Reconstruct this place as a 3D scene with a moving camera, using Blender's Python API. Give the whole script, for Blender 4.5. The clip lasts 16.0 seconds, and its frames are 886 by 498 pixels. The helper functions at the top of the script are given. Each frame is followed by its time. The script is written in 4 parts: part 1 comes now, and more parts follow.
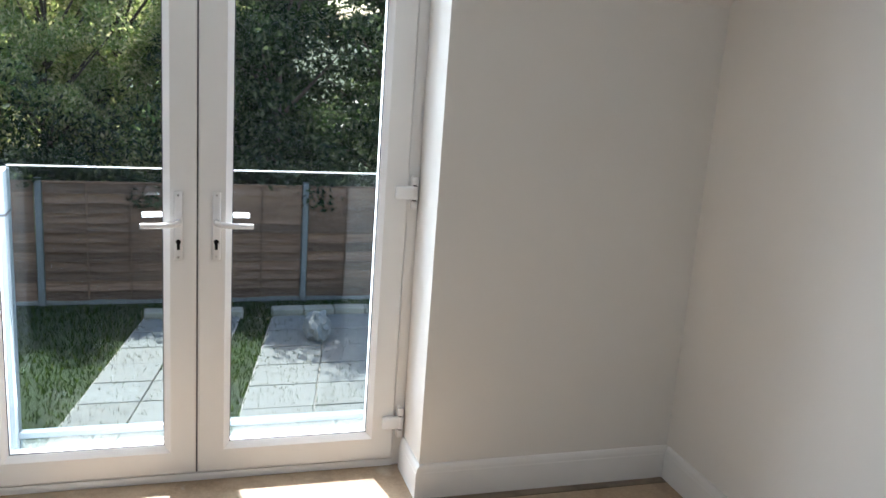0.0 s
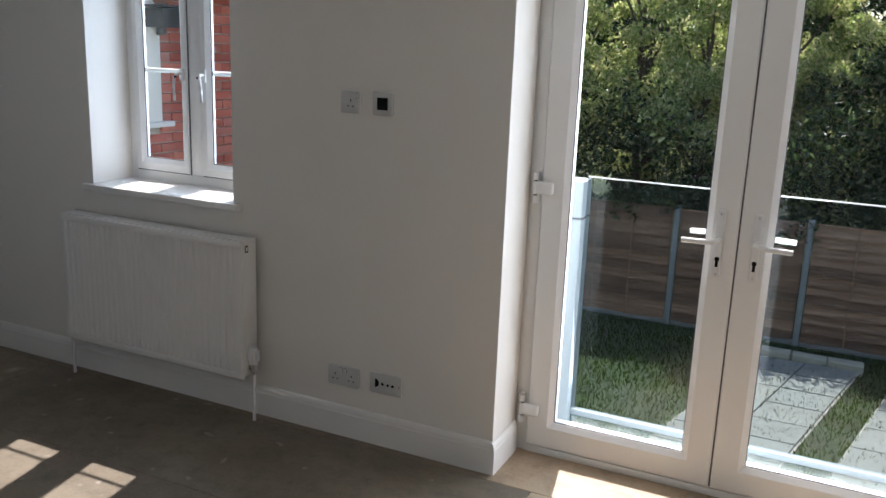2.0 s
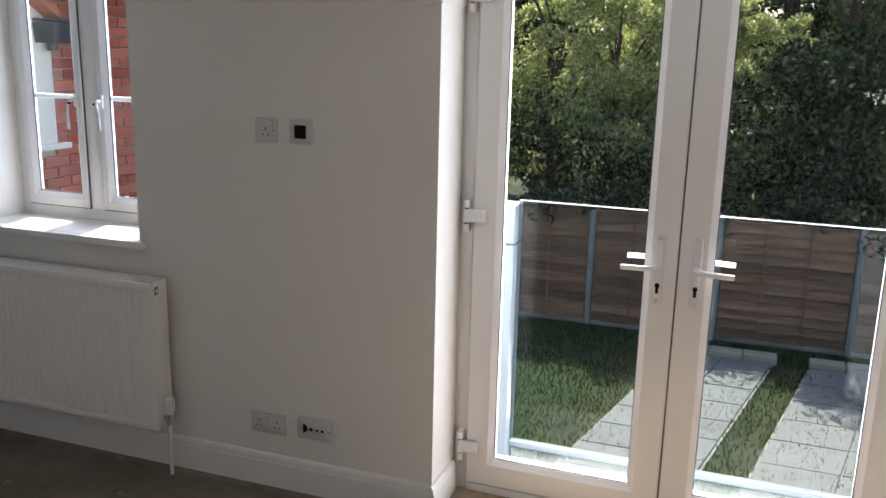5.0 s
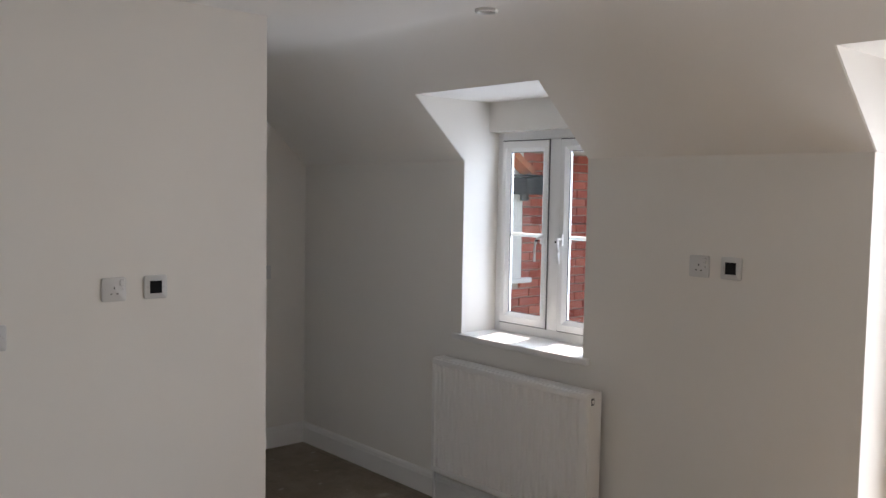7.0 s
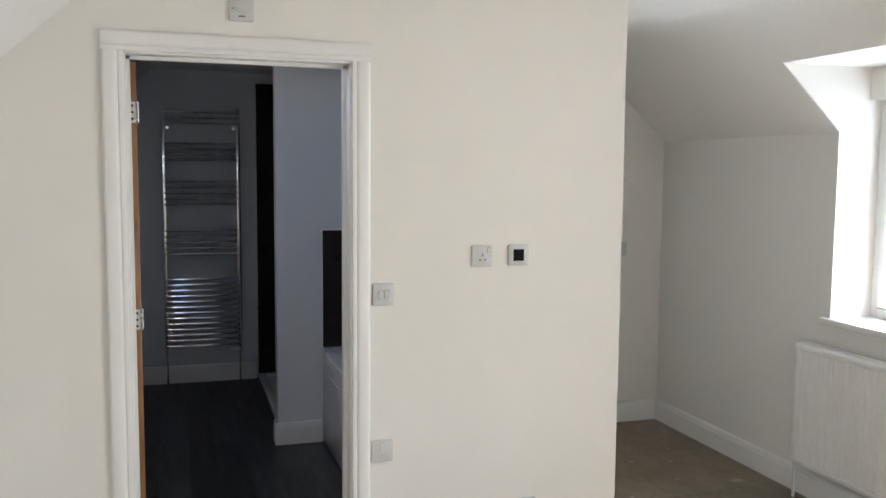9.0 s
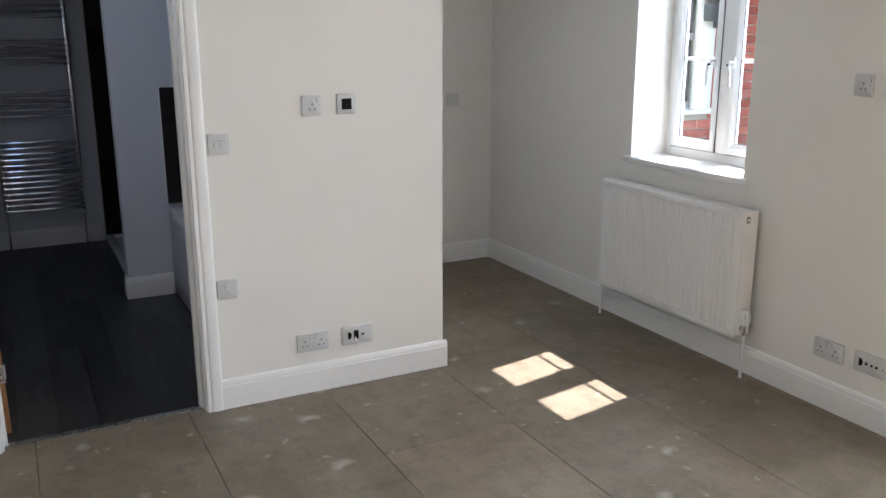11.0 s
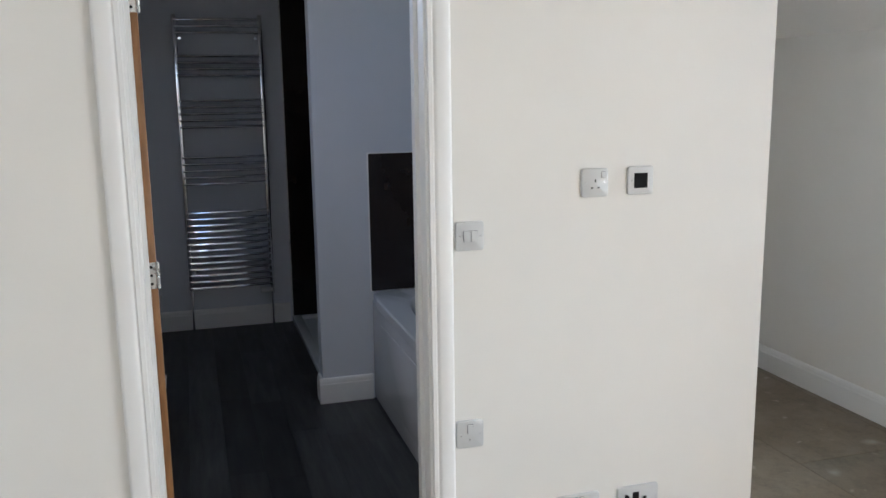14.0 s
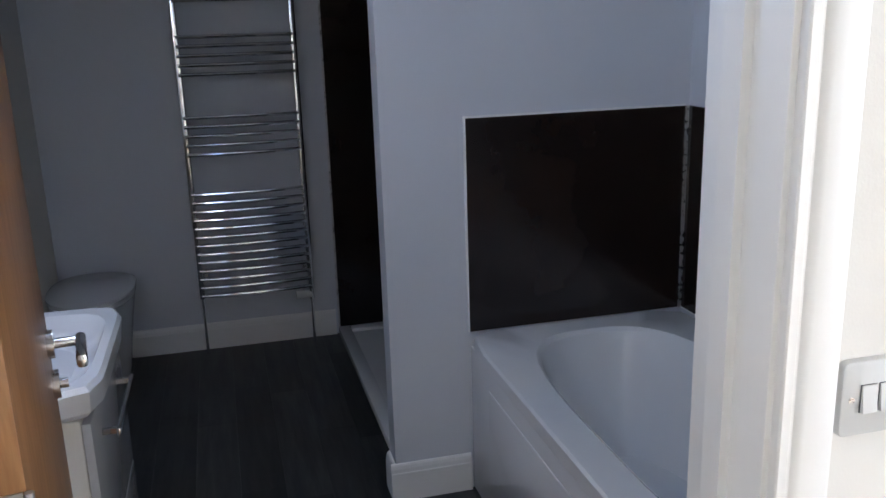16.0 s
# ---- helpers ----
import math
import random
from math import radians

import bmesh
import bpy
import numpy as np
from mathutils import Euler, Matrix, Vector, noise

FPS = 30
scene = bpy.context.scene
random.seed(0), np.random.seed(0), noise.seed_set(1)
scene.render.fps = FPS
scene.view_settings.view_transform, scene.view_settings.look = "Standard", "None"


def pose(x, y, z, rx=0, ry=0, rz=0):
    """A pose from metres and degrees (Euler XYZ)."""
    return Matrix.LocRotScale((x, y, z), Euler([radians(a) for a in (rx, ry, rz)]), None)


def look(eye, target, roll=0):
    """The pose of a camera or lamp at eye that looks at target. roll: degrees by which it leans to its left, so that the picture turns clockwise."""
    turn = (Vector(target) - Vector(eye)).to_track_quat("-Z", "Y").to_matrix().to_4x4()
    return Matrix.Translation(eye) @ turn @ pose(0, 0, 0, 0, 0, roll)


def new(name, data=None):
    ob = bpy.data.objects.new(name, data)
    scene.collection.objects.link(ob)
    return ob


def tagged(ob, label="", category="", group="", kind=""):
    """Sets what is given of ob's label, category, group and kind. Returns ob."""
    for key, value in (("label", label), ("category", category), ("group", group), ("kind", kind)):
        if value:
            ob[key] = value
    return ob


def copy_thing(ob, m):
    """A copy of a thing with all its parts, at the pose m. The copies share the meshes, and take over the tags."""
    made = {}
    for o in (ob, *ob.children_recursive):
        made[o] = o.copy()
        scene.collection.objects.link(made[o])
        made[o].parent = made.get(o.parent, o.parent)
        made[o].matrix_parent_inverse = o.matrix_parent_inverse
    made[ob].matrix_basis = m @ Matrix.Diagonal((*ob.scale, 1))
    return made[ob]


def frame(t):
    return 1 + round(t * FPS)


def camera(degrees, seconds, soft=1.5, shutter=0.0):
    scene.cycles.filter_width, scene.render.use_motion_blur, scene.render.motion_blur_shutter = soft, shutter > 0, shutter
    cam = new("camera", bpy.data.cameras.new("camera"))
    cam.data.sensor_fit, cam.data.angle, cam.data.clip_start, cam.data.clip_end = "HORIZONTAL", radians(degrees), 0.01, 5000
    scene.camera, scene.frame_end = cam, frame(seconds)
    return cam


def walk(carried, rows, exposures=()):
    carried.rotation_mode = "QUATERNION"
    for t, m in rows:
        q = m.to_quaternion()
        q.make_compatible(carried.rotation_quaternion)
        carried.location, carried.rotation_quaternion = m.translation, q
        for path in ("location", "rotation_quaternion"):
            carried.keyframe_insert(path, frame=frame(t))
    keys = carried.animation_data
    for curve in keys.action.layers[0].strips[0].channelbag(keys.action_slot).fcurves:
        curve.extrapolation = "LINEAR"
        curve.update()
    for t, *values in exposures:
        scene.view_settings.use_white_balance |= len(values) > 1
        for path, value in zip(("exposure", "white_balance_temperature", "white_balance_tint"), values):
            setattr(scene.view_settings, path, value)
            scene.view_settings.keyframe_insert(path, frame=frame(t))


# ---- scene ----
cam = camera(54.8, 16.0)
PATH = [
    (0, (-0.276, 0.064, 1.623), (0.317, 1.915, 1.15), 4.2),
    (0.5, (-0.147, 0.033, 1.565), (0.071, 1.974, 1.134), 3.6),
    (1, (0.028, -0.011, 1.592), (-0.156, 1.928, 1.137), 2.9),
    (1.5, (0.121, -0.015, 1.631), (-0.498, 1.821, 1.137), 2.1),
    (2, (0.103, -0.048, 1.594), (-0.729, 1.711, 1.13), 2.2),
    (2.5, (0.09, -0.059, 1.596), (-0.708, 1.717, 1.137), 2.2),
    (3, (0.102, -0.014, 1.627), (-0.526, 1.826, 1.158), 1.9),
    (5.3, (-0.035, 0.124, 1.669), (-0.693, 1.957, 1.214), 1.1),
    (5.5, (-0.034, 0.092, 1.662), (-0.71, 1.921, 1.217), 1.1),
    (6, (0.018, 0.009, 1.648), (-0.843, 1.771, 1.252), 1.0),
    (6.3, (0.083, -0.067, 1.634), (-0.962, 1.607, 1.311), 1.2),
    (6.5, (0.121, -0.137, 1.629), (-1.045, 1.465, 1.355), 1.2),
    (7, (0.222, -0.223, 1.644), (-1.276, 1.096, 1.512), 1.0),
    (7.5, (0.248, -0.244, 1.615), (-1.507, 0.715, 1.591), 0.9),
    (8, (0.243, -0.26, 1.636), (-1.654, 0.357, 1.497), 1.2),
    (10.3, (0.548, -0.257, 1.567), (-1.293, 0.466, 1.269), 0.1),
    (10.5, (0.592, -0.256, 1.584), (-1.209, 0.554, 1.265), -0.1),
    (10.6, (0.604, -0.257, 1.603), (-1.176, 0.585, 1.256), -0.0),
    (11, (0.635, -0.263, 1.588), (-1.087, 0.622, 1.089), -0.1),
    (11.5, (0.614, -0.257, 1.592), (-1.042, 0.585, 0.851), -0.3),
    (12, (0.586, -0.251, 1.583), (-1.053, 0.568, 0.781), -0.4),
    (12.5, (0.47, -0.267, 1.579), (-1.219, 0.566, 0.906), -0.4),
    (13, (0.198, -0.32, 1.566), (-1.571, 0.474, 1.077), -0.4),
    (13.5, (-0.12, -0.28, 1.541), (-1.983, 0.362, 1.199), -0.6),
    (14, (-0.499, -0.263, 1.553), (-2.386, 0.293, 1.191), -0.8),
    (14.5, (-0.906, -0.283, 1.564), (-2.777, 0.241, 1.096), -1.0),
    (15, (-1.282, -0.256, 1.553), (-3.149, 0.249, 1.051), -1.2),
    (15.5, (-1.714, -0.179, 1.556), (-3.583, 0.313, 1.046), -1.5),
    (16, (-2.121, -0.147, 1.538), (-3.994, 0.332, 1.03), -1.8),
]
EXPOSURES = [(0.0, 1.32, 6300, 13), (0.5, 1.3, 6300, 13), (1.0, 1.2, 6300, 13), (1.5, 0.98, 6400, 13), (2.0, 0.80, 6600, 15), (3.0, 0.92, 6800, 18), (5.5, 0.95, 6800, 18),
             (6.5, 0.98, 7100, 18), (7.0, 1.1, 7100, 19), (7.5, 1.9, 7200, 17), (8.0, 2.28, 7300, 14), (10.5, 1.9, 6700, 14), (11.0, 1.95, 6700, 15), (11.5, 2.3, 6650, 15),
             (12.0, 2.36, 6600, 15), (12.5, 2.33, 6550, 14), (13.0, 2.15, 6700, 14), (13.5, 2.08, 6700, 14), (14.0, 2.28, 6650, 13), (14.5, 2.36, 6650, 13), (15.0, 2.55, 6600, 13), (15.5, 2.68, 6600, 13), (16.0, 2.82, 6600, 15)]
walk(cam, [(t, look(e, g, r)) for t, e, g, r in PATH], EXPOSURES)

# ---- world, sun, sky ----
world = bpy.data.worlds.new("sky")
scene.world = world
world.use_nodes = True
wn = world.node_tree
sky = wn.nodes.new("ShaderNodeTexSky")
sky.sky_type = "NISHITA"
sky.sun_disc = False
SUN_WAY = Vector((0.187, -1.0, -1.40)).normalized()
sky.sun_elevation = math.asin(-SUN_WAY.z)
sky.sun_rotation = math.atan2(-SUN_WAY.x, -SUN_WAY.y)
sky.air_density, sky.dust_density = 1.0, 1.5
wn.links.new(sky.outputs[0], wn.nodes["Background"].inputs[0])
wn.nodes["Background"].inputs[1].default_value = 0.15
sun = new("sun", bpy.data.lights.new("sun", "SUN"))
sun.data.energy, sun.data.angle, sun.data.color = 5.0, radians(0.5), (1.0, 0.97, 0.93)
sun.matrix_world = look((0, 0, 0), SUN_WAY)


def opening_light(name, x, y, z, w, h, watts, way, colour):
    """Sky light that enters through one real opening."""
    lamp = new(name, bpy.data.lights.new(name, "AREA"))
    lamp.data.shape, lamp.data.size, lamp.data.size_y = "RECTANGLE", w, h
    lamp.data.energy, lamp.data.color = watts, colour
    lamp.matrix_world = look((x, y, z), Vector((x, y, z)) + Vector(way))
    return lamp


SKY_TINT = (0.80, 0.90, 1.0)
opening_light("daylight_french_door", -0.21, 3.16, 1.1, 1.35, 1.8, 26, (0, -1, -0.15), SKY_TINT)
opening_light("daylight_window", -2.6, 3.12, 1.45, 0.7, 0.9, 8, (0, -1, -0.1), (0.64, 0.80, 1.0))

opening_light("daylight_roof_window", -3.60, -0.72, 2.16, 0.7, 0.36, 1.9, (0.60, 0.50, -0.62), (0.52, 0.70, 1.0))


# ---- materials ----
def nodes_of(name):
    m = bpy.data.materials.new(name)
    m.use_nodes = True
    t = m.node_tree
    return m, t, t.nodes["Principled BSDF"]


def coords(t, scale=(1, 1, 1), generated=False):
    geo = t.nodes.new("ShaderNodeNewGeometry") if not generated else t.nodes.new("ShaderNodeTexCoord")
    mp = t.nodes.new("ShaderNodeMapping")
    mp.inputs["Scale"].default_value = scale
    t.links.new(geo.outputs["Position" if not generated else "Object"], mp.inputs[0])
    return mp.outputs[0]


def noise_node(t, vec, scale, detail=4.0, rough=0.55):
    n = t.nodes.new("ShaderNodeTexNoise")
    n.inputs["Scale"].default_value, n.inputs["Detail"].default_value, n.inputs["Roughness"].default_value = scale, detail, rough
    t.links.new(vec, n.inputs["Vector"])
    return n.outputs["Fac"]


def ramp(t, fac, stops):
    r = t.nodes.new("ShaderNodeValToRGB")
    e = r.color_ramp.elements
    while len(e) < len(stops):
        e.new(0.5)
    for el, (p, c) in zip(e, stops):
        el.position, el.color = p, (*c, 1) if len(c) == 3 else c
    t.links.new(fac, r.inputs[0])
    return r.outputs[0]


def mix(t, fac, a, b, kind="MIX"):
    n = t.nodes.new("ShaderNodeMix")
    n.data_type, n.blend_type = "RGBA", kind
    for sock, v in ((n.inputs[0], fac), (n.inputs[6], a), (n.inputs[7], b)):
        if isinstance(v, bpy.types.NodeSocket):
            t.links.new(v, sock)
        else:
            sock.default_value = v if not isinstance(v, tuple) else (*v, 1)
    return n.outputs[2]


def bump(t, b, height, strength, distance=0.002):
    n = t.nodes.new("ShaderNodeBump")
    n.inputs["Strength"].default_value, n.inputs["Distance"].default_value = strength, distance
    t.links.new(height, n.inputs["Height"])
    t.links.new(n.outputs[0], b.inputs["Normal"])


def paint(name, colour, rough=0.6, vary=0.03, grain=220.0, relief=0.15, big=1.3):
    """Painted surface: broad faint unevenness and a fine roller grain."""
    m, t, b = nodes_of(name)
    v = coords(t)
    lo = tuple(c * (1 - vary) for c in colour)
    hi = tuple(min(1, c * (1 + vary * 0.6)) for c in colour)
    t.links.new(ramp(t, noise_node(t, v, big, 5), [(0.3, lo), (0.7, hi)]), b.inputs["Base Color"])
    b.inputs["Roughness"].default_value = rough
    bump(t, b, noise_node(t, v, grain, 2), relief, 0.001)
    return m


def metal(name, colour, rough):
    m, t, b = nodes_of(name)
    b.inputs["Base Color"].default_value = (*colour, 1)
    b.inputs["Metallic"].default_value = 1.0
    v = coords(t)
    r = ramp(t, noise_node(t, v, 60, 3), [(0.3, (rough * 0.7,) * 3), (0.7, (rough * 1.3,) * 3)])
    t.links.new(r, b.inputs["Roughness"])
    return m


def glass(name, tint, gloss_rough=0.0):
    """Clear pane: light passes, the surface mirrors by Fresnel."""
    m, t, b = nodes_of(name)
    t.nodes.remove(b)
    tr = t.nodes.new("ShaderNodeBsdfTransparent")
    tr.inputs[0].default_value = (*tint, 1)
    gl = t.nodes.new("ShaderNodeBsdfGlossy")
    gl.inputs["Roughness"].default_value = gloss_rough
    fr = t.nodes.new("ShaderNodeFresnel")
    fr.inputs[0].default_value = 1.22
    mx = t.nodes.new("ShaderNodeMixShader")
    t.links.new(fr.outputs[0], mx.inputs[0])
    t.links.new(tr.outputs[0], mx.inputs[1])
    t.links.new(gl.outputs[0], mx.inputs[2])
    t.links.new(mx.outputs[0], t.nodes["Material Output"].inputs[0])
    return m


WALL = paint("wall_paint", (0.80, 0.775, 0.73), 0.75, 0.03, 260, 0.2)
CEIL = paint("ceiling_paint", (0.82, 0.80, 0.765), 0.8, 0.02, 260, 0.2)
SATIN = paint("white_satin_wood", (0.82, 0.81, 0.79), 0.4, 0.02, 90, 0.08, 4)
UPVC = paint("white_upvc", (0.84, 0.84, 0.83), 0.28, 0.015, 60, 0.02, 3)
PLATE = paint("white_plastic_plate", (0.60, 0.60, 0.59), 0.35, 0.015, 60, 0.02, 9)
RADI = paint("white_enamel", (0.80, 0.79, 0.77), 0.3, 0.015, 80, 0.03, 5)
HANDLE = paint("white_powder_coat", (0.80, 0.80, 0.80), 0.25, 0.01, 80, 0.02, 9)
# Near-black; in openings, slots and the neighbour's room it stands for unlit depth.
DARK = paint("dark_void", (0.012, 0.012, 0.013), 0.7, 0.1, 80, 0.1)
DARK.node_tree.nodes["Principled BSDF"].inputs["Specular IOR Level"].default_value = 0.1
GASKET = paint("grey_rubber_gasket", (0.10, 0.10, 0.11), 0.6, 0.1, 80, 0.1)
CHROME = metal("chrome", (0.80, 0.81, 0.83), 0.10)
STEEL = metal("brushed_steel", (0.62, 0.62, 0.62), 0.3)
BRASS = metal("aged_brass", (0.50, 0.42, 0.26), 0.35)
PANE = glass("window_glass", (0.97, 0.985, 0.98))
MILKY_GLASS = glass("milky_glass", (0.90, 0.93, 0.93))
RAIL_GLASS = glass("balcony_glass", (0.80, 0.85, 0.86))
# a patchy translucent film that turns the glass foot milky
milky_t = MILKY_GLASS.node_tree
dust = milky_t.nodes.new("ShaderNodeBsdfTranslucent")
dust.inputs[0].default_value = (0.62, 0.70, 0.70, 1)
milky_mix = milky_t.nodes.new("ShaderNodeMixShader")
milky_t.links.new(ramp(milky_t, noise_node(milky_t, coords(milky_t), 14, 6, 0.65), [(0.3, (0.10, 0.10, 0.10)), (0.75, (0.42, 0.42, 0.42))]), milky_mix.inputs[0])
milky_t.links.new(milky_t.nodes["Mix Shader"].outputs[0], milky_mix.inputs[1])
milky_t.links.new(dust.outputs[0], milky_mix.inputs[2])
milky_t.links.new(milky_mix.outputs[0], milky_t.nodes["Material Output"].inputs[0])
ALU = paint("pale_anodised_aluminium", (0.36, 0.41, 0.45), 0.45, 0.04, 80, 0.05, 4)
BATHWALL = paint("bathroom_paint", (0.66, 0.68, 0.72), 0.6, 0.03, 240, 0.15)
CERAMIC = paint("white_ceramic", (0.82, 0.83, 0.84), 0.08, 0.01, 30, 0.01, 5)
VANITY = paint("cream_gloss_board", (0.72, 0.69, 0.62), 0.25, 0.02, 60, 0.03, 4)
DRAWER = paint("grey_gloss_drawer", (0.50, 0.51, 0.52), 0.12, 0.02, 60, 0.02, 4)
BROWN_PANEL = paint("dark_brown_wall_panel", (0.020, 0.012, 0.009), 0.16, 0.25, 400, 0.01, 2.5)
RUBBLE = paint("concrete_post", (0.29, 0.29, 0.285), 0.85, 0.15, 120, 0.5, 3)
EDGING = paint("buff_edging_stone", (0.44, 0.39, 0.30), 0.85, 0.2, 60, 0.5, 4)
TILE_ROOF = paint("orange_clay_tile", (0.48, 0.16, 0.08), 0.8, 0.2, 50, 0.5, 8)
GREY_PVC = paint("dark_grey_gutter_plastic", (0.035, 0.04, 0.045), 0.35, 0.1, 60, 0.05, 6)
MORTAR = paint("mortar", (0.42, 0.38, 0.34), 0.9, 0.12, 150, 0.6, 8)
SACK = paint("grey_woven_sack", (0.33, 0.32, 0.30), 0.9, 0.25, 60, 0.7, 5)


def chipboard(name, base, dirt):
    """Chipboard flooring: flakes, dust film, plaster splashes and scuffs."""
    m, t, b = nodes_of(name)
    v = coords(t)
    info = t.nodes.new("ShaderNodeObjectInfo")
    flakes = ramp(t, noise_node(t, v, 85, 5, 0.7), [(0.30, tuple(c * 0.72 for c in base)), (0.52, base), (0.75, tuple(c * 1.18 for c in base))])
    film = ramp(t, noise_node(t, v, 2.6, 8, 0.66), [(0.38, (0, 0, 0)), (0.62, (1, 1, 1))])
    col = mix(t, film, flakes, dirt)
    dark = ramp(t, noise_node(t, v, 9.0, 10, 0.78), [(0.47, (0, 0, 0)), (0.68, (0.62, 0.62, 0.62))])
    col = mix(t, dark, col, tuple(c * 0.5 for c in base))
    grit = ramp(t, noise_node(t, v, 34, 6, 0.75), [(0.57, (0, 0, 0)), (0.70, (0.4, 0.4, 0.4))])
    col = mix(t, grit, col, tuple(c * 1.75 for c in base))
    wv = t.nodes.new("ShaderNodeTexNoise")
    wv.inputs["Scale"].default_value = 9.0
    t.links.new(v, wv.inputs["Vector"])
    warped = t.nodes.new("ShaderNodeMix")
    warped.data_type, warped.blend_type = "RGBA", "ADD"
    warped.inputs[0].default_value = 0.13
    t.links.new(v, warped.inputs[6])
    t.links.new(wv.outputs["Color"], warped.inputs[7])
    vor = t.nodes.new("ShaderNodeTexVoronoi")
    vor.inputs["Scale"].default_value = 2.7
    t.links.new(warped.outputs[2], vor.inputs["Vector"])
    splash = ramp(t, vor.outputs["Distance"], [(0.02, (0.6, 0.6, 0.6)), (0.13, (0, 0, 0))])
    col = mix(t, splash, col, (0.60, 0.55, 0.48))
    vor2 = t.nodes.new("ShaderNodeTexVoronoi")
    vor2.inputs["Scale"].default_value = 8.5
    t.links.new(warped.outputs[2], vor2.inputs["Vector"])
    specks = ramp(t, vor2.outputs["Distance"], [(0.05, (0.7, 0.7, 0.7)), (0.15, (0, 0, 0))])
    col = mix(t, specks, col, (0.44, 0.39, 0.33))
    shade = ramp(t, info.outputs["Random"], [(0.0, (0.80, 0.82, 0.82)), (1.0, (1.06, 1.03, 1.0))])
    col = mix(t, 1.0, col, shade, "MULTIPLY")
    t.links.new(col, b.inputs["Base Color"])
    b.inputs["Roughness"].default_value = 0.5
    bump(t, b, noise_node(t, v, 110, 4, 0.7), 0.3, 0.0015)
    return m


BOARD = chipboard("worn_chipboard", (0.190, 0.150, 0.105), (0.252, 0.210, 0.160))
BOARD_PALE = chipboard("pale_chipboard", (0.42, 0.31, 0.21), (0.46, 0.36, 0.26))


def wood(name, dark, light, stretch, rough=0.4, ring=9.0, per_object=True, low=0.62):
    m, t, b = nodes_of(name)
    v = coords(t, stretch)
    grain = noise_node(t, v, ring, 8, 0.62)
    col = ramp(t, grain, [(0.28, dark), (0.55, tuple((a + c) / 2 for a, c in zip(dark, light))), (0.78, light)])
    if per_object:
        info = t.nodes.new("ShaderNodeObjectInfo")
        shade = ramp(t, info.outputs["Random"], [(0.0, (low, low, low)), (1.0, (1.0, 1.0, 1.0))])
        col = mix(t, 1.0, col, shade, "MULTIPLY")
    t.links.new(col, b.inputs["Base Color"])
    b.inputs["Roughness"].default_value = rough
    bump(t, b, grain, 0.25, 0.002)
    return m


OAK = wood("oak_veneer", (0.20, 0.085, 0.03), (0.42, 0.21, 0.09), (9, 9, 0.8), 0.35, 7)
VINYL = wood("charcoal_vinyl_plank", (0.016, 0.016, 0.017), (0.105, 0.102, 0.10), (1.0, 9, 1), 0.42, 2.6, True, 0.4)
FENCE = wood("larch_lap_board", (0.20, 0.095, 0.058), (0.56, 0.32, 0.20), (0.5, 6, 7), 0.8, 4, True, 0.42)
BARK = wood("bark", (0.035, 0.026, 0.02), (0.12, 0.09, 0.065), (6, 6, 1.2), 0.9, 6, False)


def brick_material():
    m, t, b = nodes_of("red_facing_brick")
    v = coords(t)
    info = t.nodes.new("ShaderNodeObjectInfo")
    tone = ramp(t, info.outputs["Random"], [(0.0, (0.36, 0.075, 0.05)), (0.45, (0.52, 0.125, 0.085)), (0.8, (0.60, 0.18, 0.125)), (1.0, (0.44, 0.15, 0.12))])
    spots = ramp(t, noise_node(t, v, 55, 5, 0.7), [(0.35, (0.72, 0.72, 0.72)), (0.7, (1, 1, 1))])
    t.links.new(mix(t, 1.0, tone, spots, "MULTIPLY"), b.inputs["Base Color"])
    b.inputs["Roughness"].default_value = 0.85
    bump(t, b, noise_node(t, v, 140, 4), 0.5, 0.003)
    return m


BRICK = brick_material()


def paving_material():
    m, t, b = nodes_of("sandstone_paving")
    v = coords(t)
    info = t.nodes.new("ShaderNodeObjectInfo")
    tone = ramp(t, info.outputs["Random"], [(0, (0.22, 0.22, 0.205)), (0.5, (0.29, 0.28, 0.26)), (1, (0.26, 0.265, 0.255))])
    veins = ramp(t, noise_node(t, v, 6, 7, 0.65), [(0.3, (0.78, 0.78, 0.78)), (0.7, (1, 1, 1))])
    t.links.new(mix(t, 1.0, tone, veins, "MULTIPLY"), b.inputs["Base Color"])
    b.inputs["Roughness"].default_value = 0.8
    bump(t, b, noise_node(t, v, 40, 5), 0.4, 0.004)
    return m


PAVING = paving_material()


def foliage(name, dark, light, pale):
    m, t, b = nodes_of(name)
    geo = t.nodes.new("ShaderNodeNewGeometry")
    col = ramp(t, geo.outputs["Random Per Island"], [(0.0, dark), (0.6, light), (1.0, pale)])
    t.links.new(col, b.inputs["Base Color"])
    b.inputs["Roughness"].default_value = 0.27
    tr = t.nodes.new("ShaderNodeBsdfTranslucent")
    t.links.new(mix(t, 1.0, col, (1.0, 1.0, 0.72), "MULTIPLY"), tr.inputs[0])
    mx = t.nodes.new("ShaderNodeMixShader")
    mx.inputs[0].default_value = 0.66
    t.links.new(b.outputs[0], mx.inputs[1])
    t.links.new(tr.outputs[0], mx.inputs[2])
    t.links.new(mx.outputs[0], t.nodes["Material Output"].inputs[0])
    return m


# Sunlight is put into LEAF_A's pale colours, shade into LEAF_B's dark ones.
LEAF_A = foliage("sunlit_toned_leaf", (0.15, 0.24, 0.075), (0.44, 0.50, 0.24), (0.80, 0.72, 0.52))
LEAF_B = foliage("shade_toned_leaf", (0.012, 0.028, 0.014), (0.035, 0.066, 0.03), (0.17, 0.22, 0.13))
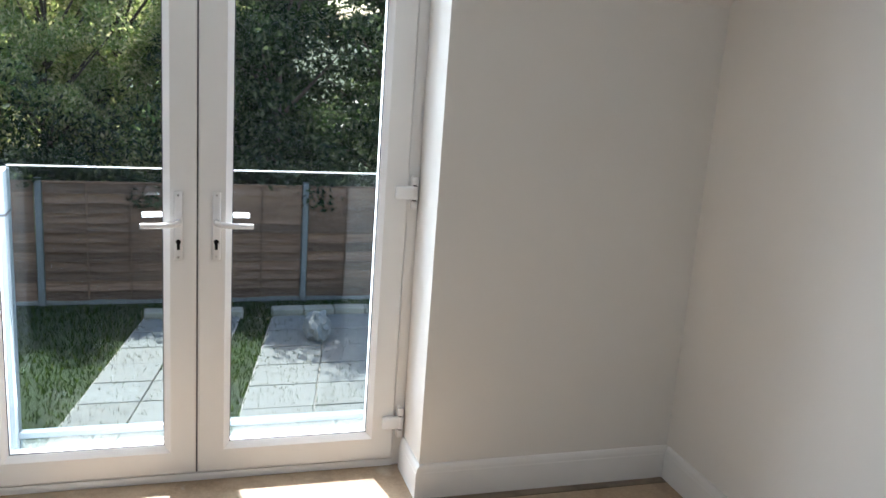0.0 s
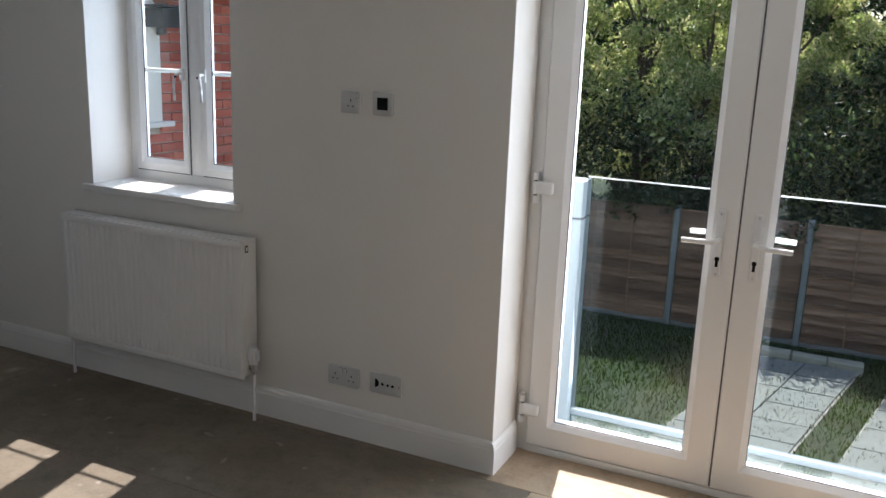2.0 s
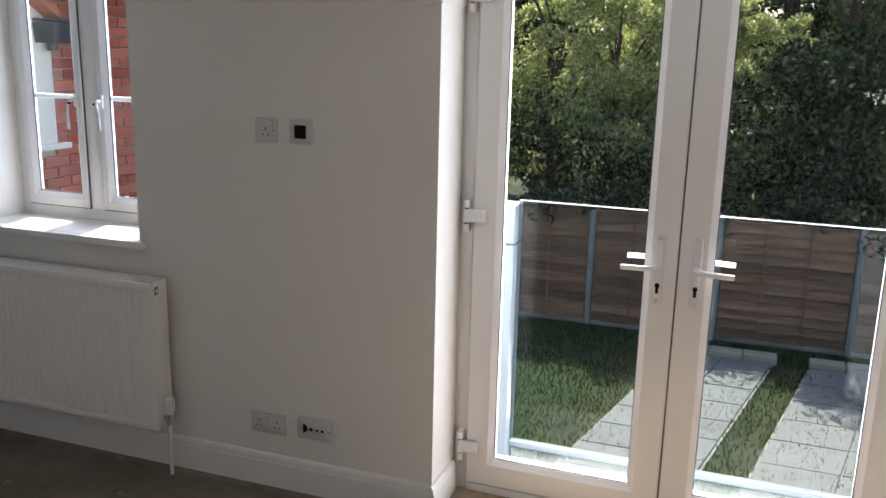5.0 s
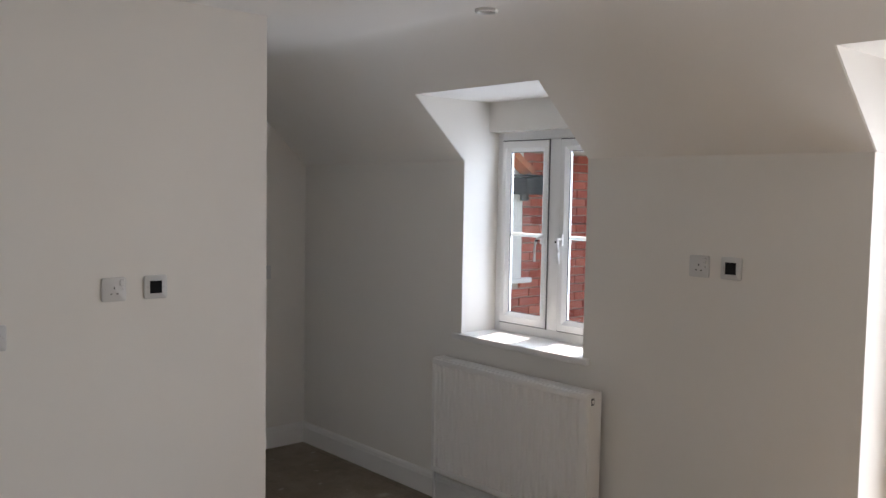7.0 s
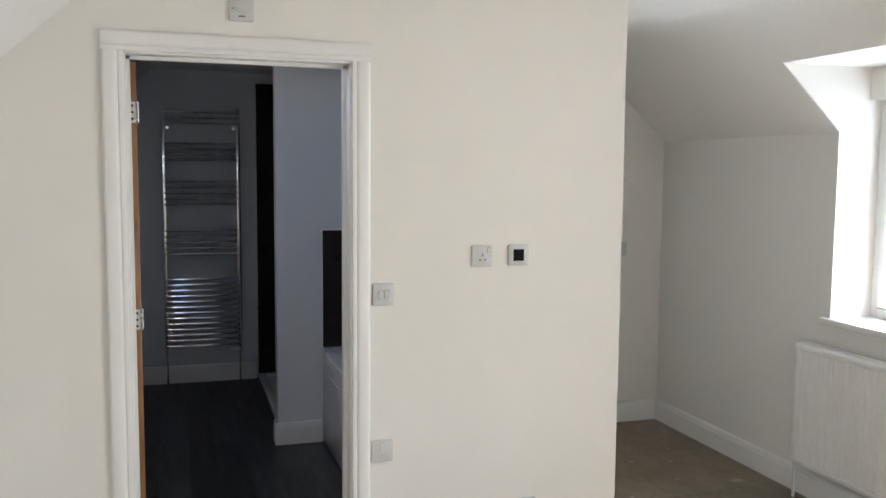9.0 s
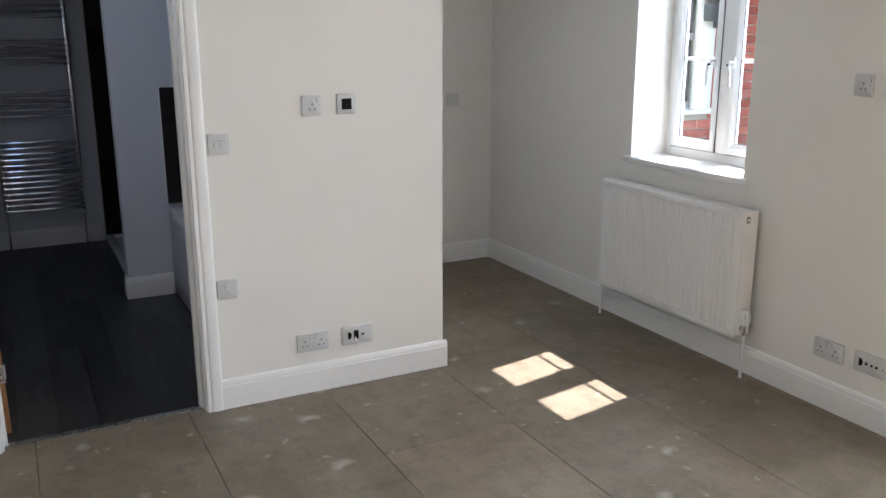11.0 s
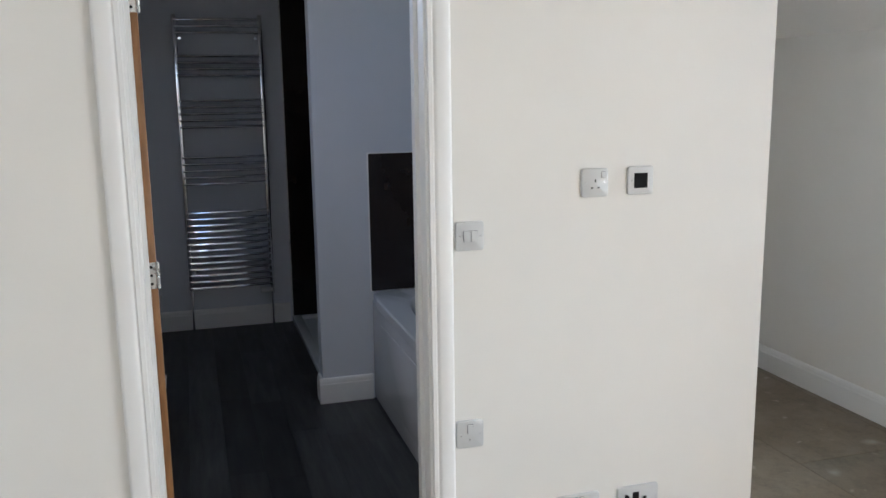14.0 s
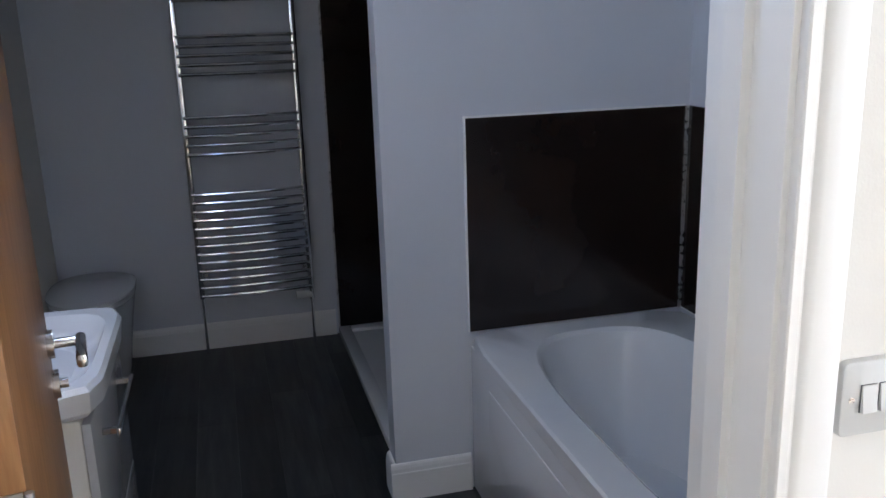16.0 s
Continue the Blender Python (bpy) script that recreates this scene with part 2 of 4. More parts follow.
# Grass is darkened so that its colour carries the shade of the trees.
GRASS = foliage("shade_toned_grass", (0.02, 0.042, 0.010), (0.042, 0.078, 0.017), (0.11, 0.16, 0.04))


def lawn_material():
    m, t, b = nodes_of("shade_toned_lawn")
    v = coords(t)
    # low lawn tones, with the tree shade mixed into them
    t.links.new(ramp(t, noise_node(t, v, 3.0, 8, 0.7), [(0.3, (0.018, 0.030, 0.010)), (0.55, (0.035, 0.060, 0.015)), (0.75, (0.065, 0.10, 0.026))]), b.inputs["Base Color"])
    b.inputs["Roughness"].default_value = 0.9
    bump(t, b, noise_node(t, v, 60, 6, 0.7), 0.9, 0.03)
    return m


LAWN = lawn_material()


LENS = paint("frosted_lamp_lens", (0.55, 0.55, 0.53), 0.2, 0.03, 90, 0.05)


# ---- mesh helpers ----
def put_box(bm, a, b, bevel=0.0, seg=2):
    r = bmesh.ops.create_cube(bm, size=1.0)
    for v in r["verts"]:
        v.co = Vector([(a[i] + b[i]) / 2 + v.co[i] * (b[i] - a[i]) for i in range(3)])
    if bevel:
        edges = {e for v in r["verts"] for e in v.link_edges}
        bmesh.ops.bevel(bm, geom=list(edges), offset=bevel, segments=seg, affect="EDGES", profile=0.5)
    return bm


def put_rod(bm, p, q, r, r2=None, seg=16):
    p, q = Vector(p), Vector(q)
    turn = (q - p).to_track_quat("Z", "Y").to_matrix().to_4x4()
    bmesh.ops.create_cone(bm, cap_ends=True, segments=seg, radius1=r, radius2=r if r2 is None else r2, depth=(q - p).length,
                          matrix=Matrix.Translation((p + q) / 2) @ turn)
    return bm


def put_ball(bm, c, r, scale=(1, 1, 1), u=16, v=10):
    bmesh.ops.create_uvsphere(bm, u_segments=u, v_segments=v, radius=r, matrix=Matrix.Translation(c) @ Matrix.Diagonal((*scale, 1)))
    return bm


def put_prism(bm, outline, axis, a, b):
    """Extrudes a 2D outline along x, y or z from a to b. The outline is in the other two axes in order."""
    def at(u, w, s):
        return {"x": (s, u, w), "y": (u, s, w), "z": (u, w, s)}[axis]
    va = [bm.verts.new(at(u, w, a)) for u, w in outline]
    vb = [bm.verts.new(at(u, w, b)) for u, w in outline]
    n = len(outline)
    fs = [bm.faces.new(va), bm.faces.new(vb[::-1])]
    for i in range(n):
        fs.append(bm.faces.new((va[i], vb[i], vb[(i + 1) % n], va[(i + 1) % n])))
    bmesh.ops.recalc_face_normals(bm, faces=fs)
    return bm


def put_tube(bm, points, r, seg=12):
    """A bent round tube through the points."""
    pts = [Vector(p) for p in points]
    rings = []
    for i, p in enumerate(pts):
        d = (pts[min(i + 1, len(pts) - 1)] - pts[max(i - 1, 0)]).normalized()
        q = d.to_track_quat("Z", "Y")
        rings.append([bm.verts.new(p + q @ Vector((r * math.cos(k * 2 * math.pi / seg), r * math.sin(k * 2 * math.pi / seg), 0))) for k in range(seg)])
    for a, b in zip(rings, rings[1:]):
        for k in range(seg):
            bm.faces.new((a[k], a[(k + 1) % seg], b[(k + 1) % seg], b[k]))
    bm.faces.new(rings[0][::-1])
    bm.faces.new(rings[-1])
    return bm


def part(name, bm, material, parent=None, label="", smooth=False):
    me = bpy.data.meshes.new(name)
    bm.to_mesh(me)
    bm.free()
    me.materials.append(material)
    if smooth:
        for p in me.polygons:
            p.use_smooth = True
        me.set_sharp_from_angle(angle=radians(35))
    ob = new(name, me)
    if parent:
        ob.parent = parent
    if label:
        tagged(ob, label)
    return ob


def box_part(name, a, b, material, parent=None, label="", bevel=0.0, seg=2):
    return part(name, put_box(bmesh.new(), a, b, bevel, seg), material, parent, label, bevel > 0)


def thing(name, m, label, category, group=""):
    ob = new(name)
    ob.empty_display_size = 0.1
    ob.matrix_world = m
    return tagged(ob, label, category, group)


def structure(ob, label="", category=""):
    return tagged(ob, label, category, kind="structure")


# ---- the shell: plan in metres ----
NORTH, WEST, EAST, SOUTH = 2.757, -2.83, 1.577, -0.95
KNEE, CEILING, PITCH = 1.805, 2.33, 0.92
ALC_W, ALC_S = -4.514, 1.515
OUT = 3.10
WIN = (-3.007, -2.203, 0.905)
DOOR = (-0.984, 0.556)
HEAD = 2.115
BATH_W, BATH_N = -6.33, 1.36
WX = WEST - 0.137
slope_y = NORTH - (CEILING - KNEE) / PITCH
south_y = SOUTH + (CEILING - KNEE) / PITCH


def slope_z(y):
    return KNEE + (NORTH - y) * PITCH


bm = bmesh.new()
for x0, x1, z1 in ((-4.70, WIN[0], KNEE), (WIN[0], WIN[1], WIN[2]), (WIN[1], DOOR[0], KNEE), (DOOR[1], 1.75, KNEE)):
    put_box(bm, (x0, NORTH, -0.2), (x1, 3.0, z1))
    low = z1 < KNEE
    put_box(bm, (x0 + (-0.06 if low else 0.06 * (x0 > -4)), 3.0, -0.2), (x1 + (0.06 if low else -0.06 * (x1 < 1.7)), OUT, z1 - (0.05 if low else 0)))
structure(part("wall_north", bm, WALL), "white painted knee wall with window and door openings", "wall")

bm = bmesh.new()
for x0, x1 in (WIN[:2], DOOR):
    for a, b in ((x0 - 0.10, x0 + 0.004), (x1 - 0.004, x1 + 0.10)):
        ycut = NORTH - (HEAD - KNEE) / PITCH
        put_prism(bm, [(NORTH + 0.004, KNEE + 0.0), (OUT, KNEE), (OUT, HEAD + 0.1), (ycut - 0.10, HEAD + 0.1), (ycut + 0.004, HEAD)], "x", a, b)
structure(part("wall_dormer_cheek", bm, WALL), "white painted dormer cheeks beside the openings", "wall")
bm = put_box(bmesh.new(), (WIN[0], 2.925, 1.962), (WIN[1], 3.045, HEAD))
structure(part("wall_window_head", bm, WALL), "white painted lintel over the casement window", "wall")
bm = put_box(bmesh.new(), (DOOR[0], 3.0, 2.075), (DOOR[1], OUT, HEAD))
structure(part("wall_door_head", bm, WALL), "white painted lintel over the french doors", "wall")

bm = bmesh.new()
t_up = 0.14


def slab(bm, x0, x1, z0, z1):
    """Sloping soffit that runs into the flat ceiling in a soft plastered curve."""
    ya = NORTH - (z0 - KNEE) / PITCH
    p0, p1, p2 = Vector((slope_y + 0.20, CEILING - 0.20 * PITCH)), Vector((slope_y, CEILING)), Vector((slope_y - 0.16, CEILING))
    low = [(ya, z0)]
    for k in range(13):
        q = k / 12
        v = p0 * (1 - q) ** 2 + p1 * 2 * q * (1 - q) + p2 * q * q
        low.append((v.x, v.y))
    put_prism(bm, low + [(y, z + t_up) for y, z in low[::-1]], "x", x0, x1)


for x0, x1, z0 in ((-4.70, WIN[0], KNEE - 0.04), (WIN[0], WIN[1], HEAD), (WIN[1], DOOR[0], KNEE - 0.04), (DOOR[0], DOOR[1], HEAD), (DOOR[1], 1.75, KNEE - 0.04)):
    slab(bm, x0, x1, z0 if z0 == HEAD else KNEE, CEILING)
for x0, x1 in (WIN[:2], DOOR):
    put_box(bm, (x0 - 0.1, NORTH - (HEAD - KNEE) / PITCH + 0.003, HEAD), (x1 + 0.1, OUT, HEAD + 0.12))
put_box(bm, (-6.5, south_y, CEILING), (1.75, slope_y - 0.16, CEILING + 0.14))
put_box(bm, (-6.5, slope_y - 0.16, CEILING), (-4.70, 2.3, CEILING + 0.14))
# south slope, with the rooflight opening over the bathroom
ROOFLIGHT = (-4.05, -3.15)


def south(bm, x0, x1, y0, y1):
    z0, z1 = KNEE + (y0 - SOUTH) * PITCH, KNEE + (y1 - SOUTH) * PITCH
    put_prism(bm, [(y0, z0), (y1, z1), (y1, z1 + t_up), (y0, z0 + t_up)], "x", x0, x1)


south(bm, -6.5, ROOFLIGHT[0], SOUTH - 0.15, south_y)
south(bm, ROOFLIGHT[1], 1.75, SOUTH - 0.15, south_y)
south(bm, *ROOFLIGHT, SOUTH - 0.15, SOUTH + 0.06)
south(bm, *ROOFLIGHT, south_y - 0.03, south_y)
structure(part("ceiling", bm, CEIL, None, "", True), "white painted ceiling with sloping eaves", "ceiling")

structure(box_part("wall_east", (EAST, SOUTH - 0.15, -0.2), (1.75, OUT, 2.4), WALL), "plain white painted wall", "wall")
structure(box_part("wall_south", (-6.5, SOUTH - 0.15, -0.2), (1.75, SOUTH, KNEE), WALL), "plain white painted knee wall", "wall")
JL, JR, JT = -0.418, 0.393, 2.016
bm = bmesh.new()
put_prism(bm, [(SOUTH, 0), (JL, 0), (JL, KNEE + (JL - SOUTH) * PITCH), (SOUTH, KNEE)], "x", WX, WEST)
put_box(bm, (WX, JL, JT), (WEST, JR, CEILING))
put_box(bm, (WX, JR, 0), (WEST, ALC_S, CEILING))
structure(part("wall_west", bm, WALL), "white painted partition with the bathroom doorway", "wall")
structure(box_part("wall_alcove_south", (ALC_W - 0.19, BATH_N, -0.2), (WX, ALC_S, CEILING), WALL), "white painted alcove return wall", "wall")
bm = put_prism(bmesh.new(), [(ALC_S, -0.2), (NORTH, -0.2), (NORTH, KNEE), (slope_y, CEILING), (ALC_S, CEILING)], "x", ALC_W - 0.19, ALC_W)
structure(part("wall_alcove_west", bm, WALL), "white painted alcove end wall", "wall")
structure(box_part("wall_bath_west", (BATH_W - 0.15, SOUTH, -0.2), (BATH_W, BATH_N + 0.15, CEILING), BATHWALL), "grey-white painted bathroom end wall", "wall")
structure(box_part("wall_bath_north", (BATH_W, BATH_N + 0.001, -0.2), (ALC_W - 0.19, BATH_N + 0.15, CEILING), BATHWALL), "painted bathroom side wall", "wall")
structure(box_part("wall_bath_lining", (-4.70, BATH_N - 0.012, 0), (WX, BATH_N - 0.001, CEILING), BATHWALL), "painted bathroom side wall beside the bath", "wall")
structure(box_part("wall_shower_pier", (-4.75, 0.315, 0), (-4.65, BATH_N - 0.012, CEILING), BATHWALL), "pale painted pier between bath and shower", "wall")
structure(box_part("ground_slab", (-6.5, SOUTH - 0.15, -0.28), (1.75, OUT, -0.0225), MORTAR), "floor deck under the boards", "floor")

# skirting boards
SK = [(0, 0), (0.016, 0), (0.016, 0.100), (0.0140, 0.104), (0.0130, 0.116), (0.0095, 0.126), (0.005, 0.131), (0, 0.132)]


def skirting(name, a, b, side, z0=0.0):
    """A run from a to b; side is the way that the board faces."""
    a, b, side = Vector((*a, 0)), Vector((*b, 0)), Vector((*side, 0))
    bm = bmesh.new()
    rows = [[bm.verts.new(p + side * u + Vector((0, 0, w + z0))) for u, w in SK] for p in (a, b)]
    n = len(SK)
    fs = [bm.faces.new(rows[0]), bm.faces.new(rows[1][::-1])]
    for i in range(n):
        fs.append(bm.faces.new((rows[0][i], rows[1][i], rows[1][(i + 1) % n], rows[0][(i + 1) % n])))
    bmesh.ops.recalc_face_normals(bm, faces=fs)
    return structure(part(name, bm, SATIN), "white moulded skirting board along the wall", "skirting board")


skirting("baseboard", (ALC_W, NORTH), (DOOR[0] - 0.0, NORTH), (0, -1))
skirting("baseboard", (DOOR[0], NORTH - 0.018), (DOOR[0], 2.985), (1, 0))
skirting("baseboard", (DOOR[1], NORTH - 0.018), (DOOR[1], 2.985), (-1, 0))
skirting("baseboard", (DOOR[1], NORTH), (EAST, NORTH), (0, -1))
skirting("baseboard", (EAST, SOUTH), (EAST, NORTH - 0.018), (-1, 0))
skirting("baseboard", (WEST, SOUTH), (WEST, -0.50), (1, 0))
skirting("baseboard", (WEST, 0.447), (WEST, ALC_S + 0.018), (1, 0))
skirting("baseboard", (WEST, ALC_S), (ALC_W + 0.018, ALC_S), (0, 1))
skirting("baseboard", (ALC_W, ALC_S), (ALC_W, NORTH - 0.018), (1, 0))
skirting("baseboard", (-2.81, SOUTH), (EAST - 0.018, SOUTH), (0, 1))
skirting("baseboard", (BATH_W, SOUTH), (BATH_W, 0.345), (1, 0))
skirting("baseboard", (-4.65, 0.297), (-4.65, 0.575), (1, 0))
skirting("baseboard", (-4.75, 0.315), (-4.65, 0.315), (0, -1))

# ---- bathroom doorway: lining, architrave, oak door ----
LL, LR, LT = -0.398, 0.374, 1.997
dw = structure(new("door_1"), "white painted door lining with moulded architrave", "door frame")
box_part("lining", (WX - 0.004, JL, 0), (WEST + 0.003, LL, LT), SATIN, dw, "", 0.002)
box_part("lining", (WX - 0.004, LR, 0), (WEST + 0.003, JR, LT), SATIN, dw, "", 0.002)
box_part("lining_head", (WX - 0.004, JL, LT), (WEST + 0.003, JR, JT), SATIN, dw, "", 0.002)
box_part("door_stop", (WX + 0.045, LL, 0), (WX + 0.08, LL + 0.012, LT), SATIN, dw)
box_part("door_stop", (WX + 0.045, LR - 0.012, 0), (WX + 0.08, LR, LT), SATIN, dw)
box_part("door_stop", (WX + 0.045, LL, LT - 0.012), (WX + 0.08, LR, LT), SATIN, dw)
AP = [(0, 0), (0.012, 0), (0.014, 0.002), (0.014, 0.012), (0.0105, 0.015), (0.0105, 0.018), (0.015, 0.022), (0.0165, 0.028), (0.0175, 0.058), (0.015, 0.064), (0.010, 0.068), (0, 0.068)]
for s, y in ((-1, LL - 0.008), (1, LR + 0.008)):
    bm = put_prism(bmesh.new(), [(WEST + 0.003 + u, y + s * w) for u, w in AP], "z", 0, LT + 0.008 + 0.0)
    part("architrave", bm, SATIN, dw, "", True)
bm = put_prism(bmesh.new(), [(WEST + 0.003 + u, LT + 0.008 + w) for u, w in AP], "y", LL - 0.076, LR + 0.076)
part("architrave_head", bm, SATIN, dw, "", True)
box_part("threshold_strip", (WEST - 0.065, LL, 0.0), (WEST - 0.035, LR, 0.004), STEEL, dw, "thin metal threshold strip")

leaf = thing("bathroom_door", pose(WX - 0.012, -0.369, 0.006, 0, 0, 180 + 8.8), "oak veneer door standing open into the bathroom", "door")
box_part("leaf", (0.0, 0.0, 0), (0.758, 0.042, 1.981), OAK, leaf, "", 0.002)
for z in (0.22, 1.014, 1.765):
    h = box_part("hinge", (-0.003, 0.004, z), (0.0005, 0.028, z + 0.075), STEEL, leaf, "satin steel butt hinge")
    part("knuckle", put_rod(bmesh.new(), (-0.004, -0.002, z), (-0.004, -0.002, z + 0.075), 0.005), STEEL, h, "", True)
    for k in (0.014, 0.038, 0.062):
        part("screw", put_rod(bmesh.new(), (-0.0045, 0.016, z + k), (-0.003, 0.016, z + k), 0.004), DARK, h)
for side, y0 in ((-1, 0.0), (1, 0.042)):
    r = part("rose", put_rod(bmesh.new(), (0.69, y0, 1.01), (0.69, y0 + side * 0.012, 1.01), 0.026, None, 24), CHROME, leaf, "chrome handle rose", True)
    bm = put_rod(bmesh.new(), (0.69, y0 + side * 0.010, 1.01), (0.69, y0 + side * 0.055, 1.01), 0.009)
    put_box(bm, (0.575, y0 + side * 0.055 - 0.009, 0.997), (0.702, y0 + side * 0.055 + 0.009, 1.023), 0.007)
    part("lever", bm, CHROME, r, "chrome lever handle", True)
    r = part("thumb_turn_rose", put_rod(bmesh.new(), (0.69, y0, 0.935), (0.69, y0 + side * 0.012, 0.935), 0.026, None, 24), CHROME, leaf, "chrome thumb turn rose", True)
    part("thumb_turn", put_rod(bmesh.new(), (0.69, y0 + side * 0.01, 0.935), (0.69, y0 + side * 0.026, 0.935), 0.009), CHROME, r, "", True)

# ---- french doors ----
fd = structure(new("door_2"), "white plastic french doors with two glazed leaves, closed", "french doors")
FY = 3.012
F0, F1, FT = -0.968, 0.550, 2.072
fw = 0.030
box_part("frame_side", (DOOR[0] - 0.060, FY, 0), (F0 + fw, FY + 0.07, FT), UPVC, fd, "", 0.003)
box_part("frame_side", (F1 - fw, FY, 0), (DOOR[1] + 0.060, FY + 0.07, FT), UPVC, fd, "", 0.003)
box_part("frame_head", (F0 + fw, FY, 2.028), (F1 - fw, FY + 0.07, FT), UPVC, fd, "", 0.003)
box_part("frame_sill", (F0 + fw, FY - 0.008, 0), (F1 - fw, FY + 0.07, 0.030), UPVC, fd, "", 0.003)
box_part("trickle_vent", (-0.77, FY - 0.014, 2.035), (-0.42, FY, 2.052), UPVC, fd, "", 0.003)
MEET = -0.212


def casement(parent, x0, x1, z0, z1, y, stile, rail_b, rail_t, inner, outer, depth=0.062, glass_at=(0.026, 0.046)):
    """Four mitred profile bars with a chamfered glazing bead, gasket and pane."""
    bars = {}
    g = (x0 + inner, x1 - outer, z0 + rail_b, z1 - rail_t)
    ring_o = [(x0, z0), (x1, z0), (x1, z1), (x0, z1)]
    ring_i = [(g[0], g[2]), (g[1], g[2]), (g[1], g[3]), (g[0], g[3])]
    for k, nm in enumerate(("bottom_rail", "stile", "top_rail", "stile")):
        j = (k + 1) % 4
        bm = bmesh.new()
        front, back = y, y + depth
        cham = 0.016
        def lerp(o, i, f):
            return (o[0] + (i[0] - o[0]) * f, o[1] + (i[1] - o[1]) * f)
        width = max(abs(ring_i[k][0] - ring_o[k][0]), abs(ring_i[k][1] - ring_o[k][1]))
        f1 = 1 - 0.022 / width
        prof = [(0.0, front + 0.004), (0.05, front), (f1, front), (1.0, front + cham), (1.0, back), (0.0, back)]
        va = [bm.verts.new((*[lerp(ring_o[k], ring_i[k], f)[0]], d, lerp(ring_o[k], ring_i[k], f)[1])) for f, d in prof]
        vb = [bm.verts.new((*[lerp(ring_o[j], ring_i[j], f)[0]], d, lerp(ring_o[j], ring_i[j], f)[1])) for f, d in prof]
        fs = [bm.faces.new((va[i], va[(i + 1) % 6], vb[(i + 1) % 6], vb[i])) for i in range(6)]
        fs += [bm.faces.new(va), bm.faces.new(vb[::-1])]
        bmesh.ops.recalc_face_normals(bm, faces=fs)
        bars[nm] = part(nm, bm, UPVC, parent)
    bm = bmesh.new()
    e = 0.003
    put_box(bm, (g[0], y + 0.019, g[2]), (g[0] + e, y + 0.024, g[3]))
    put_box(bm, (g[1] - e, y + 0.019, g[2]), (g[1], y + 0.024, g[3]))
    put_box(bm, (g[0] + e, y + 0.019, g[2]), (g[1] - e, y + 0.024, g[2] + e))
    put_box(bm, (g[0] + e, y + 0.019, g[3] - e), (g[1] - e, y + 0.024, g[3]))
    part("gasket", bm, GASKET, parent, "dark grey rubber glazing gasket")
    for k, d in enumerate(glass_at):
        p = box_part("pane", (g[0] - 0.004, y + d, g[2] - 0.004), (g[1] + 0.004, y + d + 0.004, g[3] + 0.004), PANE, parent, "clear double-glazed pane")
        p.visible_shadow = False
    return g


for x0, x1, inner, outer, hx in ((F0 + fw + 0.003, MEET - 0.003, 0.106, 0.108, -1), (MEET + 0.003, F1 - fw - 0.003, 0.112, 0.104, 1)):
    lf = part("leaf", put_box(bmesh.new(), (x0 + 0.01, FY + 0.06, 0.036), (x1 - 0.01, FY + 0.064, 0.05)), UPVC, fd)
    casement(lf, x0, x1, 0.034, 2.024, FY - 0.012, 0.1, 0.108, 0.108, inner, outer)
    cx = MEET + hx * 0.062
    bm = put_box(bmesh.new(), (cx - 0.015, FY - 0.022, 0.835), (cx + 0.015, FY - 0.0125, 1.075), 0.006, 3)
    part("handle_plate", bm, HANDLE, lf, "white lever handle back plate", True)
    bm = put_tube(bmesh.new(), [(cx, FY - 0.020, 0.972), (cx, FY - 0.05, 0.972), (cx + hx * 0.012, FY - 0.063, 0.970), (cx + hx * 0.04, FY - 0.066, 0.967), (cx + hx * 0.120, FY - 0.062, 0.965)], 0.0095)
    part("lever", bm, HANDLE, lf, "white lever handle", True)
    bm = put_box(bmesh.new(), (cx - 0.015, FY + 0.0505, 0.835), (cx + 0.015, FY + 0.062, 1.075), 0.005, 3)
    part("outer_handle_plate", bm, HANDLE, lf, "white outer handle back plate", True)
    bm = put_tube(bmesh.new(), [(cx, FY + 0.060, 0.972), (cx, FY + 0.092, 0.972), (cx + hx * 0.012, FY + 0.104, 0.972), (cx + hx * 0.04, FY + 0.107, 0.970), (cx + hx * 0.120, FY + 0.103, 0.968)], 0.0095)
    part("outer_lever", bm, HANDLE, lf, "white outer lever handle", True)
    bm = put_rod(bmesh.new(), (cx, FY - 0.0235, 0.902), (cx, FY - 0.0215, 0.902), 0.0085)
    put_box(bm, (cx - 0.005, FY - 0.0235, 0.874), (cx + 0.005, FY - 0.0215, 0.902))
    part("keyhole", bm, DARK, lf, "dark euro cylinder keyhole")
    for z in (0.850, 1.062):
        part("screw", put_rod(bmesh.new(), (cx, FY - 0.0235, z), (cx, FY - 0.022, z), 0.004), STEEL, lf)
    ex = x0 if hx < 0 else x1
    for z in (0.19, 1.085, 1.845):
        bm = bmesh.new()
        pin = ex + hx * 0.021
        put_box(bm, (min(pin, ex - hx * 0.050), FY - 0.038, z - 0.024), (max(pin, ex - hx * 0.050), FY - 0.0115, z + 0.024), 0.009, 3)
        put_rod(bm, (pin, FY - 0.026, z - 0.024), (pin, FY - 0.026, z + 0.024), 0.0135, None, 20)
        h = part("hinge", bm, HANDLE, lf, "white flag hinge", True)
        for dz in (-0.044, 0.044):
            part("hinge_knuckle", put_rod(bmesh.new(), (pin, FY - 0.026, z + dz - 0.014), (pin, FY - 0.026, z + dz + 0.014), 0.0125, None, 20), HANDLE, h, "", True)
        # Dark colour of the pin draws the shadow in the gaps between knuckles.
        part("hinge_pin", put_rod(bmesh.new(), (pin, FY - 0.026, z - 0.055), (pin, FY - 0.026, z + 0.055), 0.0075), GASKET, h, "hinge pin darkened with the shadow of the knuckle gaps")
